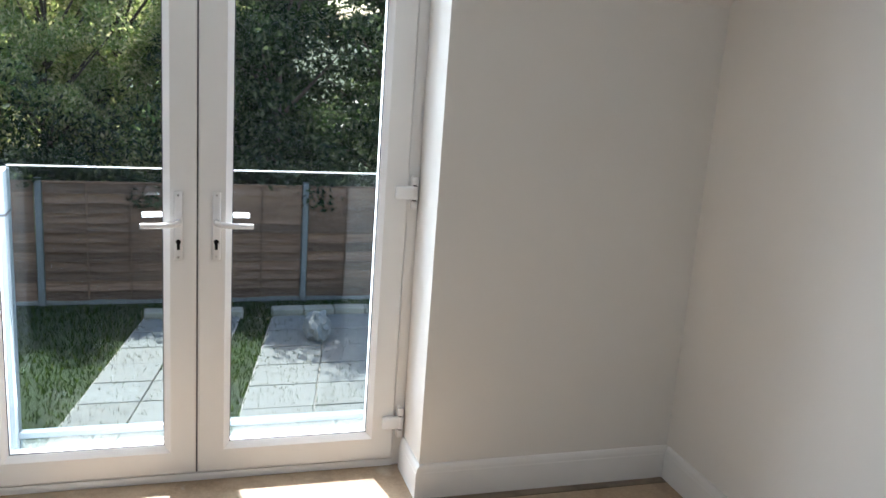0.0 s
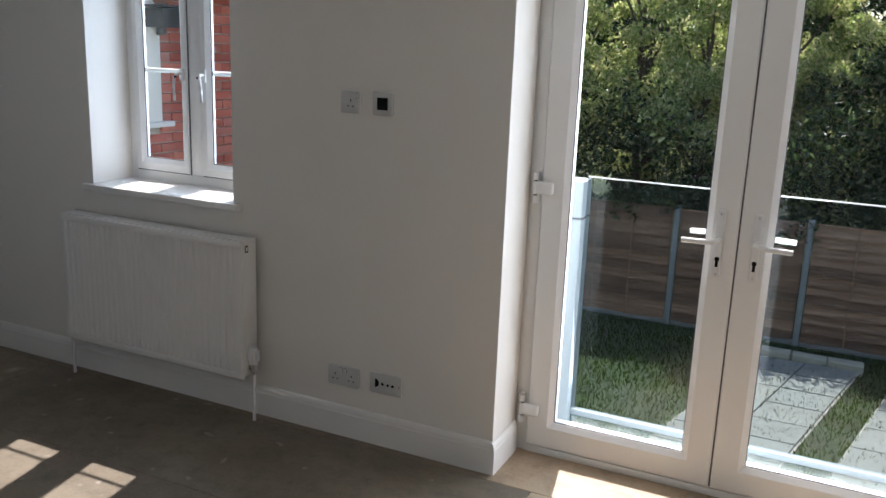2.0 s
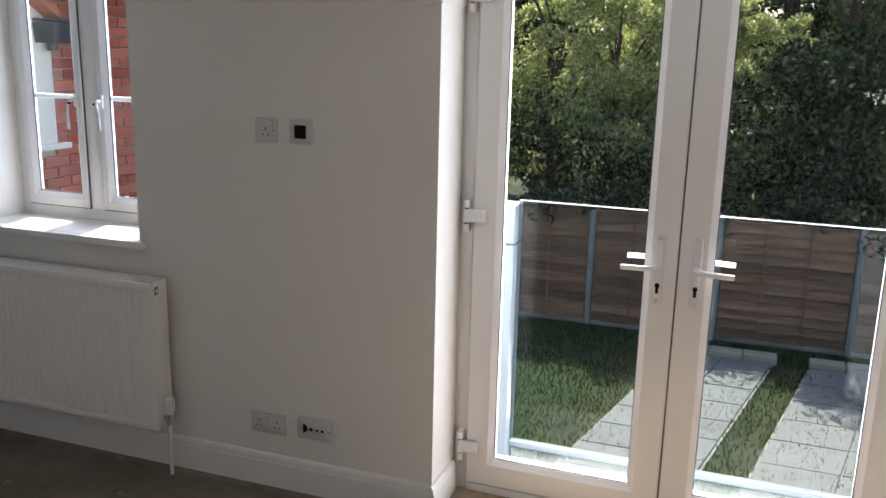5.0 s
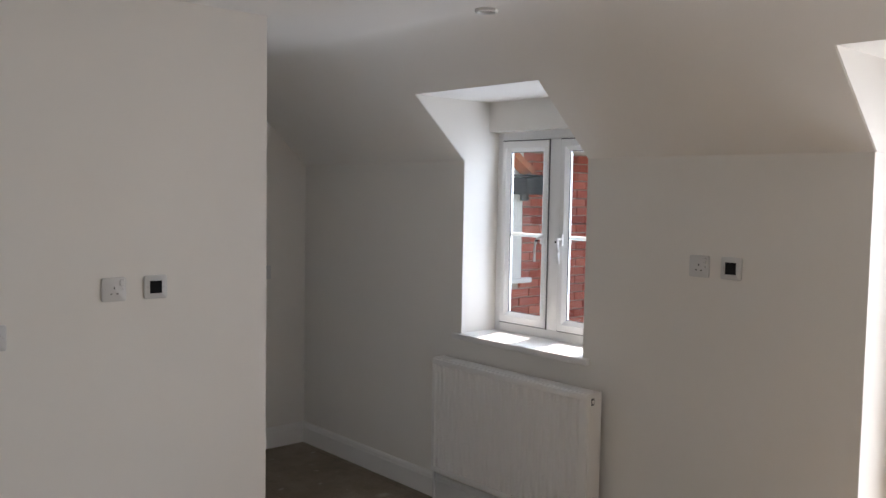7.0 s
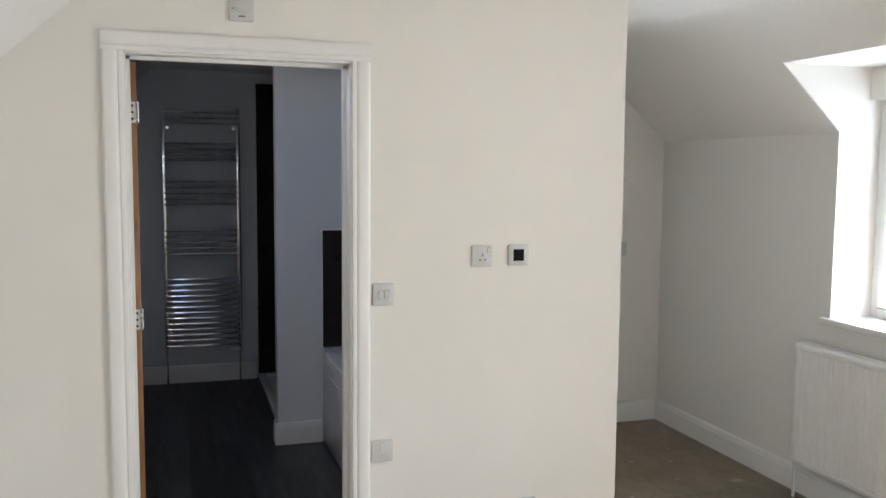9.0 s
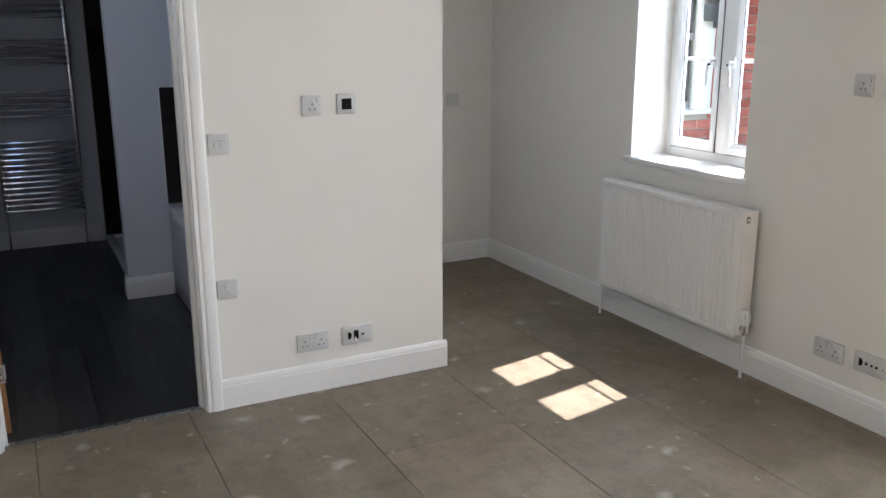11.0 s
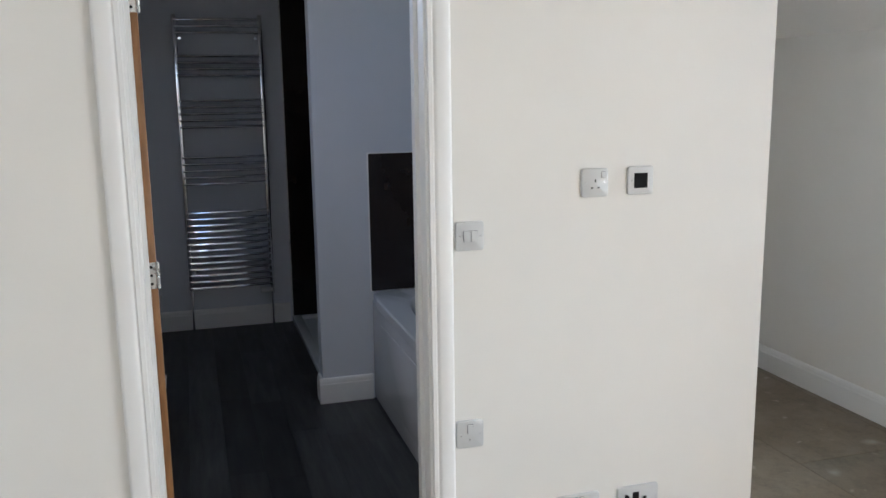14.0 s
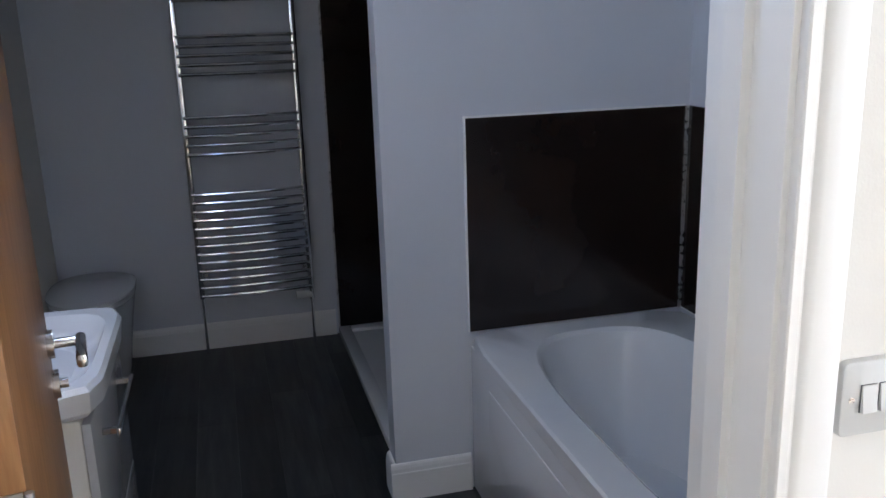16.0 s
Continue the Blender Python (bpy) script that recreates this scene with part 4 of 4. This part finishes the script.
def basin(parent):
    seg = 40
    bm = bmesh.new()

    def sq(a, b, z, p, k, cy=0.255):
        th = 2 * math.pi * k / seg
        c, s = math.cos(th), math.sin(th)
        r = (abs(c) ** p + abs(s) ** p) ** (-1 / p)
        return bm.verts.new((a * r * c, cy + b * r * s, z))
    rows = [[sq(0.274, 0.246, 0.787, 9, k) for k in range(seg)], [sq(0.285, 0.257, 0.800, 9, k) for k in range(seg)], [sq(0.288, 0.260, 0.845, 9, k) for k in range(seg)],
            [sq(0.280, 0.252, 0.856, 9, k) for k in range(seg)], [sq(0.255, 0.205, 0.852, 5, k, 0.28) for k in range(seg)], [sq(0.235, 0.185, 0.825, 4, k, 0.285) for k in range(seg)],
            [sq(0.16, 0.11, 0.765, 3, k, 0.28) for k in range(seg)], [sq(0.03, 0.03, 0.757, 2, k, 0.28) for k in range(seg)]]
    for r0, r1 in zip(rows, rows[1:]):
        for k in range(seg):
            bm.faces.new((r0[k], r0[(k + 1) % seg], r1[(k + 1) % seg], r1[k]))
    bm.faces.new(rows[-1])
    bm.faces.new(rows[0][::-1])
    bmesh.ops.recalc_face_normals(bm, faces=bm.faces[:])
    return part("basin", bm, CERAMIC, parent, "white ceramic basin top", True)


basin(van)

wc = thing("toilet", pose(BATH_W, -0.765, 0), "white back-to-wall toilet with closed lid", "toilet")


def oval(a, b, z, k, seg, bm, cx):
    th = 2 * math.pi * k / seg
    c, s = math.cos(th), math.sin(th)
    return bm.verts.new((cx + a * (c if c > 0 else 0.9 * math.copysign(abs(c) ** 0.5, c)), b * s, z))


def lathe_oval(levels, seg=32):
    bm = bmesh.new()
    rows = [[oval(a, b, z, k, seg, bm, cx) for k in range(seg)] for a, b, z, cx in levels]
    for r0, r1 in zip(rows, rows[1:]):
        for k in range(seg):
            bm.faces.new((r0[k], r0[(k + 1) % seg], r1[(k + 1) % seg], r1[k]))
    bm.faces.new(rows[0][::-1])
    bm.faces.new(rows[-1])
    bmesh.ops.recalc_face_normals(bm, faces=bm.faces[:])
    return bm


part("pan", lathe_oval([(0.20, 0.11, 0, 0.22), (0.21, 0.12, 0.05, 0.23), (0.25, 0.15, 0.25, 0.27), (0.27, 0.172, 0.37, 0.29), (0.275, 0.176, 0.405, 0.29)]), CERAMIC, wc, "", True)
part("seat", lathe_oval([(0.275, 0.178, 0.408, 0.29), (0.28, 0.182, 0.413, 0.29), (0.28, 0.182, 0.424, 0.29), (0.276, 0.178, 0.428, 0.29)]), CERAMIC, wc, "", True)
part("lid", lathe_oval([(0.277, 0.179, 0.430, 0.29), (0.284, 0.186, 0.436, 0.29), (0.284, 0.186, 0.448, 0.29), (0.262, 0.168, 0.458, 0.29)]), CERAMIC, wc, "closed white toilet lid", True)

rl = structure(new("window_2"), "roof window over the bathroom", "roof window")
z_mid = KNEE + 0.3 * PITCH
for a, b in ((SOUTH + 0.06, SOUTH + 0.11), (south_y - 0.08, south_y - 0.03)):
    bm = bmesh.new()
    south(bm, *ROOFLIGHT, a, b)
    part("roof_window_frame", bm, UPVC, rl)

# ---- outside: balcony rail, neighbour wing, garden ----
bal = structure(new("railing_balcony"), "glass balcony screen between pale grey posts outside the doors", "balcony railing")
box_part("ledge", (DOOR[0] - 0.1, OUT, -0.12), (DOOR[1] + 0.1, 3.38, -0.02), ALU, bal, "pale grey sill ledge", 0.004)
box_part("bottom_rail", (-0.90, 3.285, 0.072), (0.52, 3.319, 0.098), ALU, bal, "pale grey bottom rail", 0.004)
for x0, x1 in ((-0.940, -0.842), (0.505, 0.605)):
    p = box_part("post", (x0, 3.24, -0.02), (x1, 3.36, 1.085), ALU, bal, "pale grey side post", 0.005)
    box_part("clamp", (x0 - 0.003, 3.237, 0.93), (x1 + 0.003, 3.363, 0.938), GASKET, p)
gp = box_part("glass_panel", (-0.842, 3.296, 0.098), (0.505, 3.308, 1.098), RAIL_GLASS, bal, "faintly tinted glass screen")
gp.visible_shadow = False
gp = box_part("glass_base", (-0.842, 3.298, -0.02), (0.505, 3.306, 0.072), MILKY_GLASS, bal, "milky foot of the glass screen")
gp.visible_shadow = False
box_part("glass_edge", (-0.842, 3.296, 1.098), (0.505, 3.308, 1.1015), HANDLE, bal, "bright polished glass edge")

GROUND = -2.38
bm = bmesh.new()
bmesh.ops.create_grid(bm, x_segments=60, y_segments=60, size=1.0)
for v in bm.verts:
    x, y = v.co.x * 400, 200 + v.co.y * 400
    v.co = Vector((x, y, GROUND - 0.03))
structure(part("ground", bm, LAWN), "mown lawn that reaches past the fence", "ground")

FENCE_Y = 12.7
fence = thing("fence", pose(0, FENCE_Y, GROUND), "brown waney-lap timber fence panels between concrete posts", "fence")
posts = [-0.275 + 1.83 * k for k in range(-5, 6)]
for x in posts:
    bm = put_box(bmesh.new(), (x - 0.042, -0.062, -0.2), (x + 0.042, 0.05, 1.80), 0.012)
    put_box(bm, (x - 0.024, -0.072, -0.2), (x + 0.024, -0.062, 1.76), 0.004)
    part("post", bm, RUBBLE, fence, "grey concrete post", True)
rnd = random.Random(4)
lap = []
for k in range(3):
    bm = bmesh.new()
    n = 12
    for i in range(n):
        x0, x1 = i * 1.72 / n, (i + 1) * 1.72 / n
        w0_, w1_ = [0.008 * math.sin(7 * q + k * 2.1) + 0.004 * math.sin(19 * q + k) for q in (x0, x1)]
        vs = [bm.verts.new(c) for c in ((x0, -0.058, w0_), (x1, -0.058, w1_), (x1, 0.010, 0.150), (x0, 0.010, 0.150), (x0, 0.016, w0_ + 0.016), (x1, 0.016, w1_ + 0.016))]
        bm.faces.new((vs[0], vs[1], vs[2], vs[3]))
        bm.faces.new((vs[0], vs[4], vs[5], vs[1]))
    me = bpy.data.meshes.new("board")
    bm.to_mesh(me)
    bm.free()
    me.materials.append(FENCE)
    lap.append(me)
for a, b in zip(posts, posts[1:]):
    box_part("gravel_board", (a + 0.05, -0.02, -0.05), (b - 0.05, 0.02, 0.05), RUBBLE, fence, "grey concrete gravel board", 0.005)
    for k in range(12):
        ob = new("board", lap[rnd.randrange(3)])
        ob.parent = fence
        ob.location = (a + 0.055, -0.004 * (k % 2), 0.045 + k * 0.141)
        ob.rotation_euler = (0, radians(rnd.uniform(-0.25, 0.25)), 0)
    box_part("capping", (a + 0.05, -0.025, 1.735), (b - 0.05, 0.025, 1.755), FENCE, fence)
    for q in (0.33, 0.66):
        xx = a + 0.05 + q * 1.73
        box_part("batten", (xx - 0.013, -0.060, 0.06), (xx + 0.013, -0.042, 1.735), FENCE, fence)

# paving, in two strips that lean the same way; grass between stands for shadow
pave = structure(new("pavement"), "pale sandstone paving slabs across the lawn", "paving")
me_slab = {}


def slab_mesh(w, d):
    bm = put_box(bmesh.new(), (0.008, 0.008, -0.03), (w - 0.008, d - 0.008, 0.012), 0.006, 1)
    for v in bm.verts:
        v.co.x += v.co.y * 0.21
    me = bpy.data.meshes.new("slab")
    bm.to_mesh(me)
    bm.free()
    me.materials.append(PAVING)
    return me


rnd = random.Random(8)
for w, d, x_off, cols in ((0.64, 0.55, -1.25, 2), (0.78, 0.62, 0.50, 5)):
    me = slab_mesh(w, d)
    rows_n = int((11.85 - 4.0) / d)
    for j in range(rows_n):
        y = 11.85 - (j + 1) * d
        for i in range(cols):
            ob = new("slab", me)
            ob.parent = pave
            ob.location = (x_off + i * w + (y - 9.35) * 0.21, y, GROUND + rnd.uniform(-0.004, 0.004))
bm = put_box(bmesh.new(), (0.006, 0, -0.05), (0.444, 0.20, 0.09), 0.014, 1)
me_edge = bpy.data.meshes.new("edging_block")
bm.to_mesh(me_edge)
bm.free()
me_edge.materials.append(EDGING)
for x0, n in ((-0.73, 3), (1.02, 8)):
    for i in range(n):
        ob = new("edging_block", me_edge)
        ob.parent = pave
        ob.location = (x0 + i * 0.45, 11.88 + rnd.uniform(-0.015, 0.015), GROUND)
        ob.rotation_euler = (0, 0, radians(rnd.uniform(-2, 2)))
bm = bmesh.new()
for x0, x1 in ((-1.27, 0.05), (0.48, 4.43)):
    vs = [bm.verts.new((x + (y - 9.35) * 0.21, y, GROUND - 0.012)) for x, y in ((x0, 4.0), (x1, 4.0), (x1, 11.87), (x0, 11.87))]
    bm.faces.new(vs)
part("bedding", bm, MORTAR, pave)

bm = bmesh.new()
bmesh.ops.create_icosphere(bm, subdivisions=4, radius=0.5)
for v in bm.verts:
    p = v.co * 4
    v.co *= 1 + 0.30 * noise.noise(p) + 0.14 * noise.noise(p * 2.7)
    v.co = Vector((v.co.x * 0.34, v.co.y * 0.62, max(0, v.co.z * 0.42 + 0.14)))
sk = part("rubble_sack", bm, SACK, None, "", True)
sk.location = (1.52, 10.95, GROUND + 0.008)
tagged(sk, "crumpled grey sack lying on the paving", "sack")


# lawn blades
def blades(name, count, area, seed, h):
    r = np.random.RandomState(seed)
    px = r.uniform(area[0], area[1], count)
    py_ = r.uniform(area[2], area[3], count)
    ang = r.uniform(0, 2 * np.pi, count)
    hh = r.uniform(0.5, 1.0, count) * h
    lean = r.uniform(-0.5, 0.5, (count, 2)) * hh[:, None]
    wv = np.stack([np.cos(ang), np.sin(ang)], 1) * 0.010
    base = np.stack([px, py_], 1)
    v = np.zeros((count, 3, 3))
    v[:, 0, :2], v[:, 1, :2], v[:, 2, :2] = base - wv, base + wv, base + lean
    v[:, :2, 2], v[:, 2, 2] = GROUND - 0.03, GROUND - 0.03 + hh
    me = bpy.data.meshes.new(name)
    me.from_pydata(v.reshape(-1, 3).tolist(), [], np.arange(count * 3).reshape(-1, 3).tolist())
    me.materials.append(GRASS)
    return tagged(new(name, me), "uneven green lawn grass", "grass", kind="stuff")


blades("grass", 26000, (-6.0, 4.5, 6.5, 12.6), 3, 0.085)


# trees
def leaf_cloud(name, material, parent, seed, clumps, per, size, spread):
    r = np.random.RandomState(seed)
    total = []
    for cx, cy, cz, cr in clumps:
        d = r.normal(size=(per, 3))
        d /= np.linalg.norm(d, axis=1)[:, None]
        rad_ = cr * r.uniform(0.15, 1.0, per) ** 0.5
        total.append(np.array([cx, cy, cz]) + d * rad_[:, None] * np.array([1, 1, 0.72]))
    c = np.concatenate(total)
    n = len(c)
    u = r.normal(size=(n, 3))
    u[:, 2] -= 0.4
    u /= np.linalg.norm(u, axis=1)[:, None]
    w = np.cross(u, r.normal(size=(n, 3)))
    w /= np.linalg.norm(w, axis=1)[:, None]
    nn = np.cross(u, w)
    s = size * r.uniform(0.6, 1.3, n)[:, None]
    v = np.stack([c - u * s, c + w * s * 0.42 + nn * s * 0.12, c + u * s, c - w * s * 0.42 + nn * s * 0.12], 1)
    me = bpy.data.meshes.new(name)
    me.from_pydata(v.reshape(-1, 3).tolist(), [], np.arange(n * 4).reshape(-1, 4).tolist())
    me.materials.append(material)
    ob = new(name, me)
    ob.parent = parent
    return ob


def tree(seed, height, width, material, label):
    r = random.Random(seed)
    ob = thing("tree", pose(0, 0, 0), label, "tree", "garden boundary trees")
    bm = bmesh.new()
    pts = [(0.10 * math.sin(k * 0.9 + seed), 0.08 * math.cos(k * 1.1), k * height / 6) for k in range(6)]
    for k in range(5):
        put_rod(bm, pts[k], pts[k + 1], 0.15 * (1 - k / 6.5), 0.15 * (1 - (k + 1) / 6.5), 9)
    part("trunk", bm, BARK, ob, "", True)
    clumps = []
    for k in range(26):
        a, z = r.uniform(0, 2 * math.pi), height * r.uniform(0.14, 0.98)
        reach = width * (0.35 + 0.65 * math.sin(math.pi * min(1, z / height * 0.85 + 0.12))) * r.uniform(0.45, 1.0)
        tip = (reach * math.cos(a), reach * math.sin(a), z)
        root = (pts[2][0], pts[2][1], max(0.3, z - reach * 0.55) * 0.8)
        bm = put_rod(bmesh.new(), root, tip, 0.045, 0.012, 6)
        part("limb", bm, BARK, ob)
        clumps.append((*tip, r.uniform(0.40, 0.75)))
        for q in range(2):
            clumps.append((tip[0] * 0.6 + r.uniform(-0.6, 0.6), tip[1] * 0.6 + r.uniform(-0.6, 0.6), tip[2] + r.uniform(-0.6, 0.5), r.uniform(0.25, 0.55)))
    leaf_cloud("crown", material, ob, seed, clumps, 340, 0.062, 1.0)
    return ob


t1 = tree(1, 7.2, 2.1, LEAF_A, "broadleaf tree behind the fence, yellow-green leaves with sunlight in their colour")
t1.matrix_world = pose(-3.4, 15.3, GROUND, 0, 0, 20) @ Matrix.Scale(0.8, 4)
t2 = tree(2, 6.6, 2.0, LEAF_B, "broadleaf tree behind the fence, leaves with shade in their dark colour")
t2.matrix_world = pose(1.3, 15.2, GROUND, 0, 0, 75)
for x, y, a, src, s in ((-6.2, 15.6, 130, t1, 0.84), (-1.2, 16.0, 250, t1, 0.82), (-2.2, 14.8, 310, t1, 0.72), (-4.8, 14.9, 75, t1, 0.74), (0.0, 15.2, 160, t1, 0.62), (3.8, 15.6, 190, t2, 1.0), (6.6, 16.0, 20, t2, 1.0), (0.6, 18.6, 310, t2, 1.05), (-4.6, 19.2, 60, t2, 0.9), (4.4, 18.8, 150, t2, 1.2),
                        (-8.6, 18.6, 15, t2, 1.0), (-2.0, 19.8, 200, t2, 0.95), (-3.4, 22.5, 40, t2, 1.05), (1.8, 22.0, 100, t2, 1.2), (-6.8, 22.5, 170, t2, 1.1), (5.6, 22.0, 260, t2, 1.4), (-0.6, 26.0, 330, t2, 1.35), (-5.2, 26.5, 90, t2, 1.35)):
    ob = copy_thing(src, pose(x, y, GROUND, 0, 0, a))
    ob.scale = (s, s, s)
# Ivy takes the same shade-darkened leaf colours as the rear trees.
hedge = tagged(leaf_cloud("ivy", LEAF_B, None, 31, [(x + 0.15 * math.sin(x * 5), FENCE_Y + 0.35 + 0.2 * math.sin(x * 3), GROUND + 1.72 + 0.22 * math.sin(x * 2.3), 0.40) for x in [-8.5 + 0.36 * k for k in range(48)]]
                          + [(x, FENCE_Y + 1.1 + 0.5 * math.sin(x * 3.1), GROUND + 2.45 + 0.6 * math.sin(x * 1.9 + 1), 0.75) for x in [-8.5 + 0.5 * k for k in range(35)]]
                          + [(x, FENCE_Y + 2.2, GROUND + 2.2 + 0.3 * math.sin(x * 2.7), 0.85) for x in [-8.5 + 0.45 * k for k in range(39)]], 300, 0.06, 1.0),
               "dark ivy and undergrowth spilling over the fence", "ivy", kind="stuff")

# neighbour wing seen through the window
WG = -4.42
wing = thing("house_wing", pose(0, 0, 0), "red brick wing with white window and soffit next door", "house")
box_part("wall", (WG - 0.30, OUT, GROUND), (WG - 0.012, 3.92, 1.98), MORTAR, wing)
box_part("wall", (WG - 0.30, 4.67, GROUND), (WG - 0.012, 9.0, 1.98), MORTAR, wing)
box_part("wall", (WG - 0.30, 3.92, GROUND), (WG - 0.012, 4.67, 0.945), MORTAR, wing)
wwin = box_part("window", (WG - 0.16, 3.92, 0.97), (WG - 0.09, 4.67, 1.03), UPVC, wing, "white sash window", 0.004)
for a, b in ((3.92, 3.99), (4.60, 4.67), (4.30, 4.36)):
    box_part("frame", (WG - 0.16, a, 1.03), (WG - 0.09, b, 1.98), UPVC, wwin, "", 0.004)
box_part("frame", (WG - 0.16, 3.99, 1.50), (WG - 0.09, 4.60, 1.55), UPVC, wwin, "", 0.004)
box_part("pane", (WG - 0.13, 3.99, 1.03), (WG - 0.12, 4.60, 1.98), PANE, wwin)
# Black block behind the pane: the room's shade is put into its colour.
box_part("room_shade_block", (WG - 0.60, 3.92, 0.945), (WG - 0.30, 4.67, 1.98), DARK, wing)
box_part("sill", (WG - 0.16, 3.88, 0.945), (WG + 0.05, 4.765, 0.985), UPVC, wing, "white projecting sill", 0.006)
box_part("pilaster", (WG - 0.012, 4.49, 0.985), (WG + 0.025, 4.665, 1.98), UPVC, wing, "white window surround", 0.004)
box_part("soffit", (WG - 0.30, OUT, 1.98), (WG + 0.32, 9.0, 2.02), UPVC, wing, "white soffit board")
box_part("fascia", (WG + 0.30, OUT, 2.02), (WG + 0.32, 9.0, 2.18), UPVC, wing, "white fascia board")
bm = put_prism(bmesh.new(), [(WG + 0.38, 2.19), (WG + 0.38, 2.24), (WG - 2.0, 3.9), (WG - 2.0, 3.85)], "y", OUT, 9.1)
part("roof", bm, GREY_PVC, wing, "dark roof slope")
bm = put_prism(bmesh.new(), [(4.36, 1.97), (4.44, 1.975), (4.66, 1.83), (4.63, 1.79)], "x", WG + 0.035, WG + 0.16)
part("verge_tile", bm, TILE_ROOF, wing, "orange clay verge tile")
hop = thing("rainwater_hopper", pose(WG + 0.10, 4.655, 1.64), "dark grey plastic gutter end and hopper on the wing", "gutter")
bm = put_prism(bmesh.new(), [(-0.12, 0.0), (0.085, 0.0), (0.12, 0.145), (-0.13, 0.125)], "x", -0.10, 0.09)
part("hopper", bm, GREY_PVC, hop)
box_part("rim", (-0.105, -0.13, 0.140), (0.095, 0.125, 0.152), GREY_PVC, hop, "", 0.003)
part("outlet", put_rod(bmesh.new(), (-0.03, -0.02, -0.05), (-0.03, -0.02, 0.0), 0.034), GREY_PVC, hop, "", True)

# ---- pieces: floor boards, vinyl planks, bricks ----
floor = structure(new("floor"), "worn chipboard flooring with dust and plaster splashes", "floor")
rows_y = [SOUTH, -0.885, -0.290, 0.305, 0.903, 1.486, 2.108, 2.700, 3.012]
joints = {0: (-2.10, 0.30), 1: (-1.95, 0.45), 2: (-1.415, 0.98), 3: (-1.785, 0.62), 4: (-2.132, 0.27), 5: (-2.9, -0.70), 6: (-3.30, -0.80), 7: (-0.975,)}
for j, (y0, y1) in enumerate(zip(rows_y, rows_y[1:])):
    x_start = ALC_W if y0 > 1.4 else WEST - 0.05
    xs = [x_start, *joints[j], EAST]
    for x0, x1 in zip(xs, xs[1:]):
        if j == 7:
            if x0 < -1.0:
                y1 = NORTH
            else:
                x0, x1, y1 = DOOR[0], DOOR[1], 3.012
        # boards before the french doors take the paler base colour
        lighter = (j >= 5 and x1 > -0.6)
        g = 0.0008
        bm = put_box(bmesh.new(), (x0 + g, y0 + g, -0.022), (x1 - g, y1 - g, 0.0), 0.002, 1)
        part("board", bm, BOARD_PALE if lighter else BOARD, floor)
alcove_fill = box_part("board", (ALC_W, 1.40, -0.022), (WEST - 0.052, 1.484, -0.001), BOARD, floor)
east_fill = box_part("board", (DOOR[1] + 0.002, 2.702, -0.022), (EAST, NORTH, 0.0), BOARD, floor)

vinyl = structure(new("floor_bathroom"), "charcoal wood-look vinyl planks on the bathroom floor", "floor")
rnd = random.Random(12)
plank = {}
PW, PL = 0.152, 0.914
y, j = SOUTH, 0
while y < BATH_N:
    x = BATH_W - rnd.uniform(0, PL)
    while x < WEST - 0.05:
        a, b = max(x, BATH_W), min(x + PL, WEST - 0.052)
        if b - a > 0.02:
            bm = put_box(bmesh.new(), (a + 0.0002, y + 0.0002, -0.020), (b - 0.0002, min(y + PW, BATH_N) - 0.0002, 0.0), 0.0003, 1)
            part("plank", bm, VINYL, vinyl)
        x += PL
    y += PW
    j += 1

bl, bh, bj = 0.215, 0.062, 0.0095
me_b = {}


def brick_mesh(length):
    key = round(length, 3)
    if key not in me_b:
        bm = put_box(bmesh.new(), (0, 0, 0), (0.03, length, bh), 0.003, 1)
        me = bpy.data.meshes.new("brick")
        bm.to_mesh(me)
        bm.free()
        me.materials.append(BRICK)
        me_b[key] = me
    return me_b[key]


rnd = random.Random(6)
course = bh + bj
z, row = 1.975 - course, 0
while z > -0.25:
    y = OUT - (0.1125 if row % 2 else 0.0)
    while y < 7.2:
        a, b = y, y + bl
        spans = [(a, b)]
        if z + bh > 0.945:
            spans = [(a, min(b, 3.88)), (max(a, 4.67), b)]
        for s0, s1 in spans:
            s0 = max(s0, OUT + 0.002)
            if s1 - s0 > 0.03:
                ob = new("brick", brick_mesh(s1 - s0))
                ob.parent = wing
                ob.location = (WG - 0.022 + rnd.uniform(-0.0015, 0.0015), s0, z)
        y += bl + bj
    z -= course
    row += 1
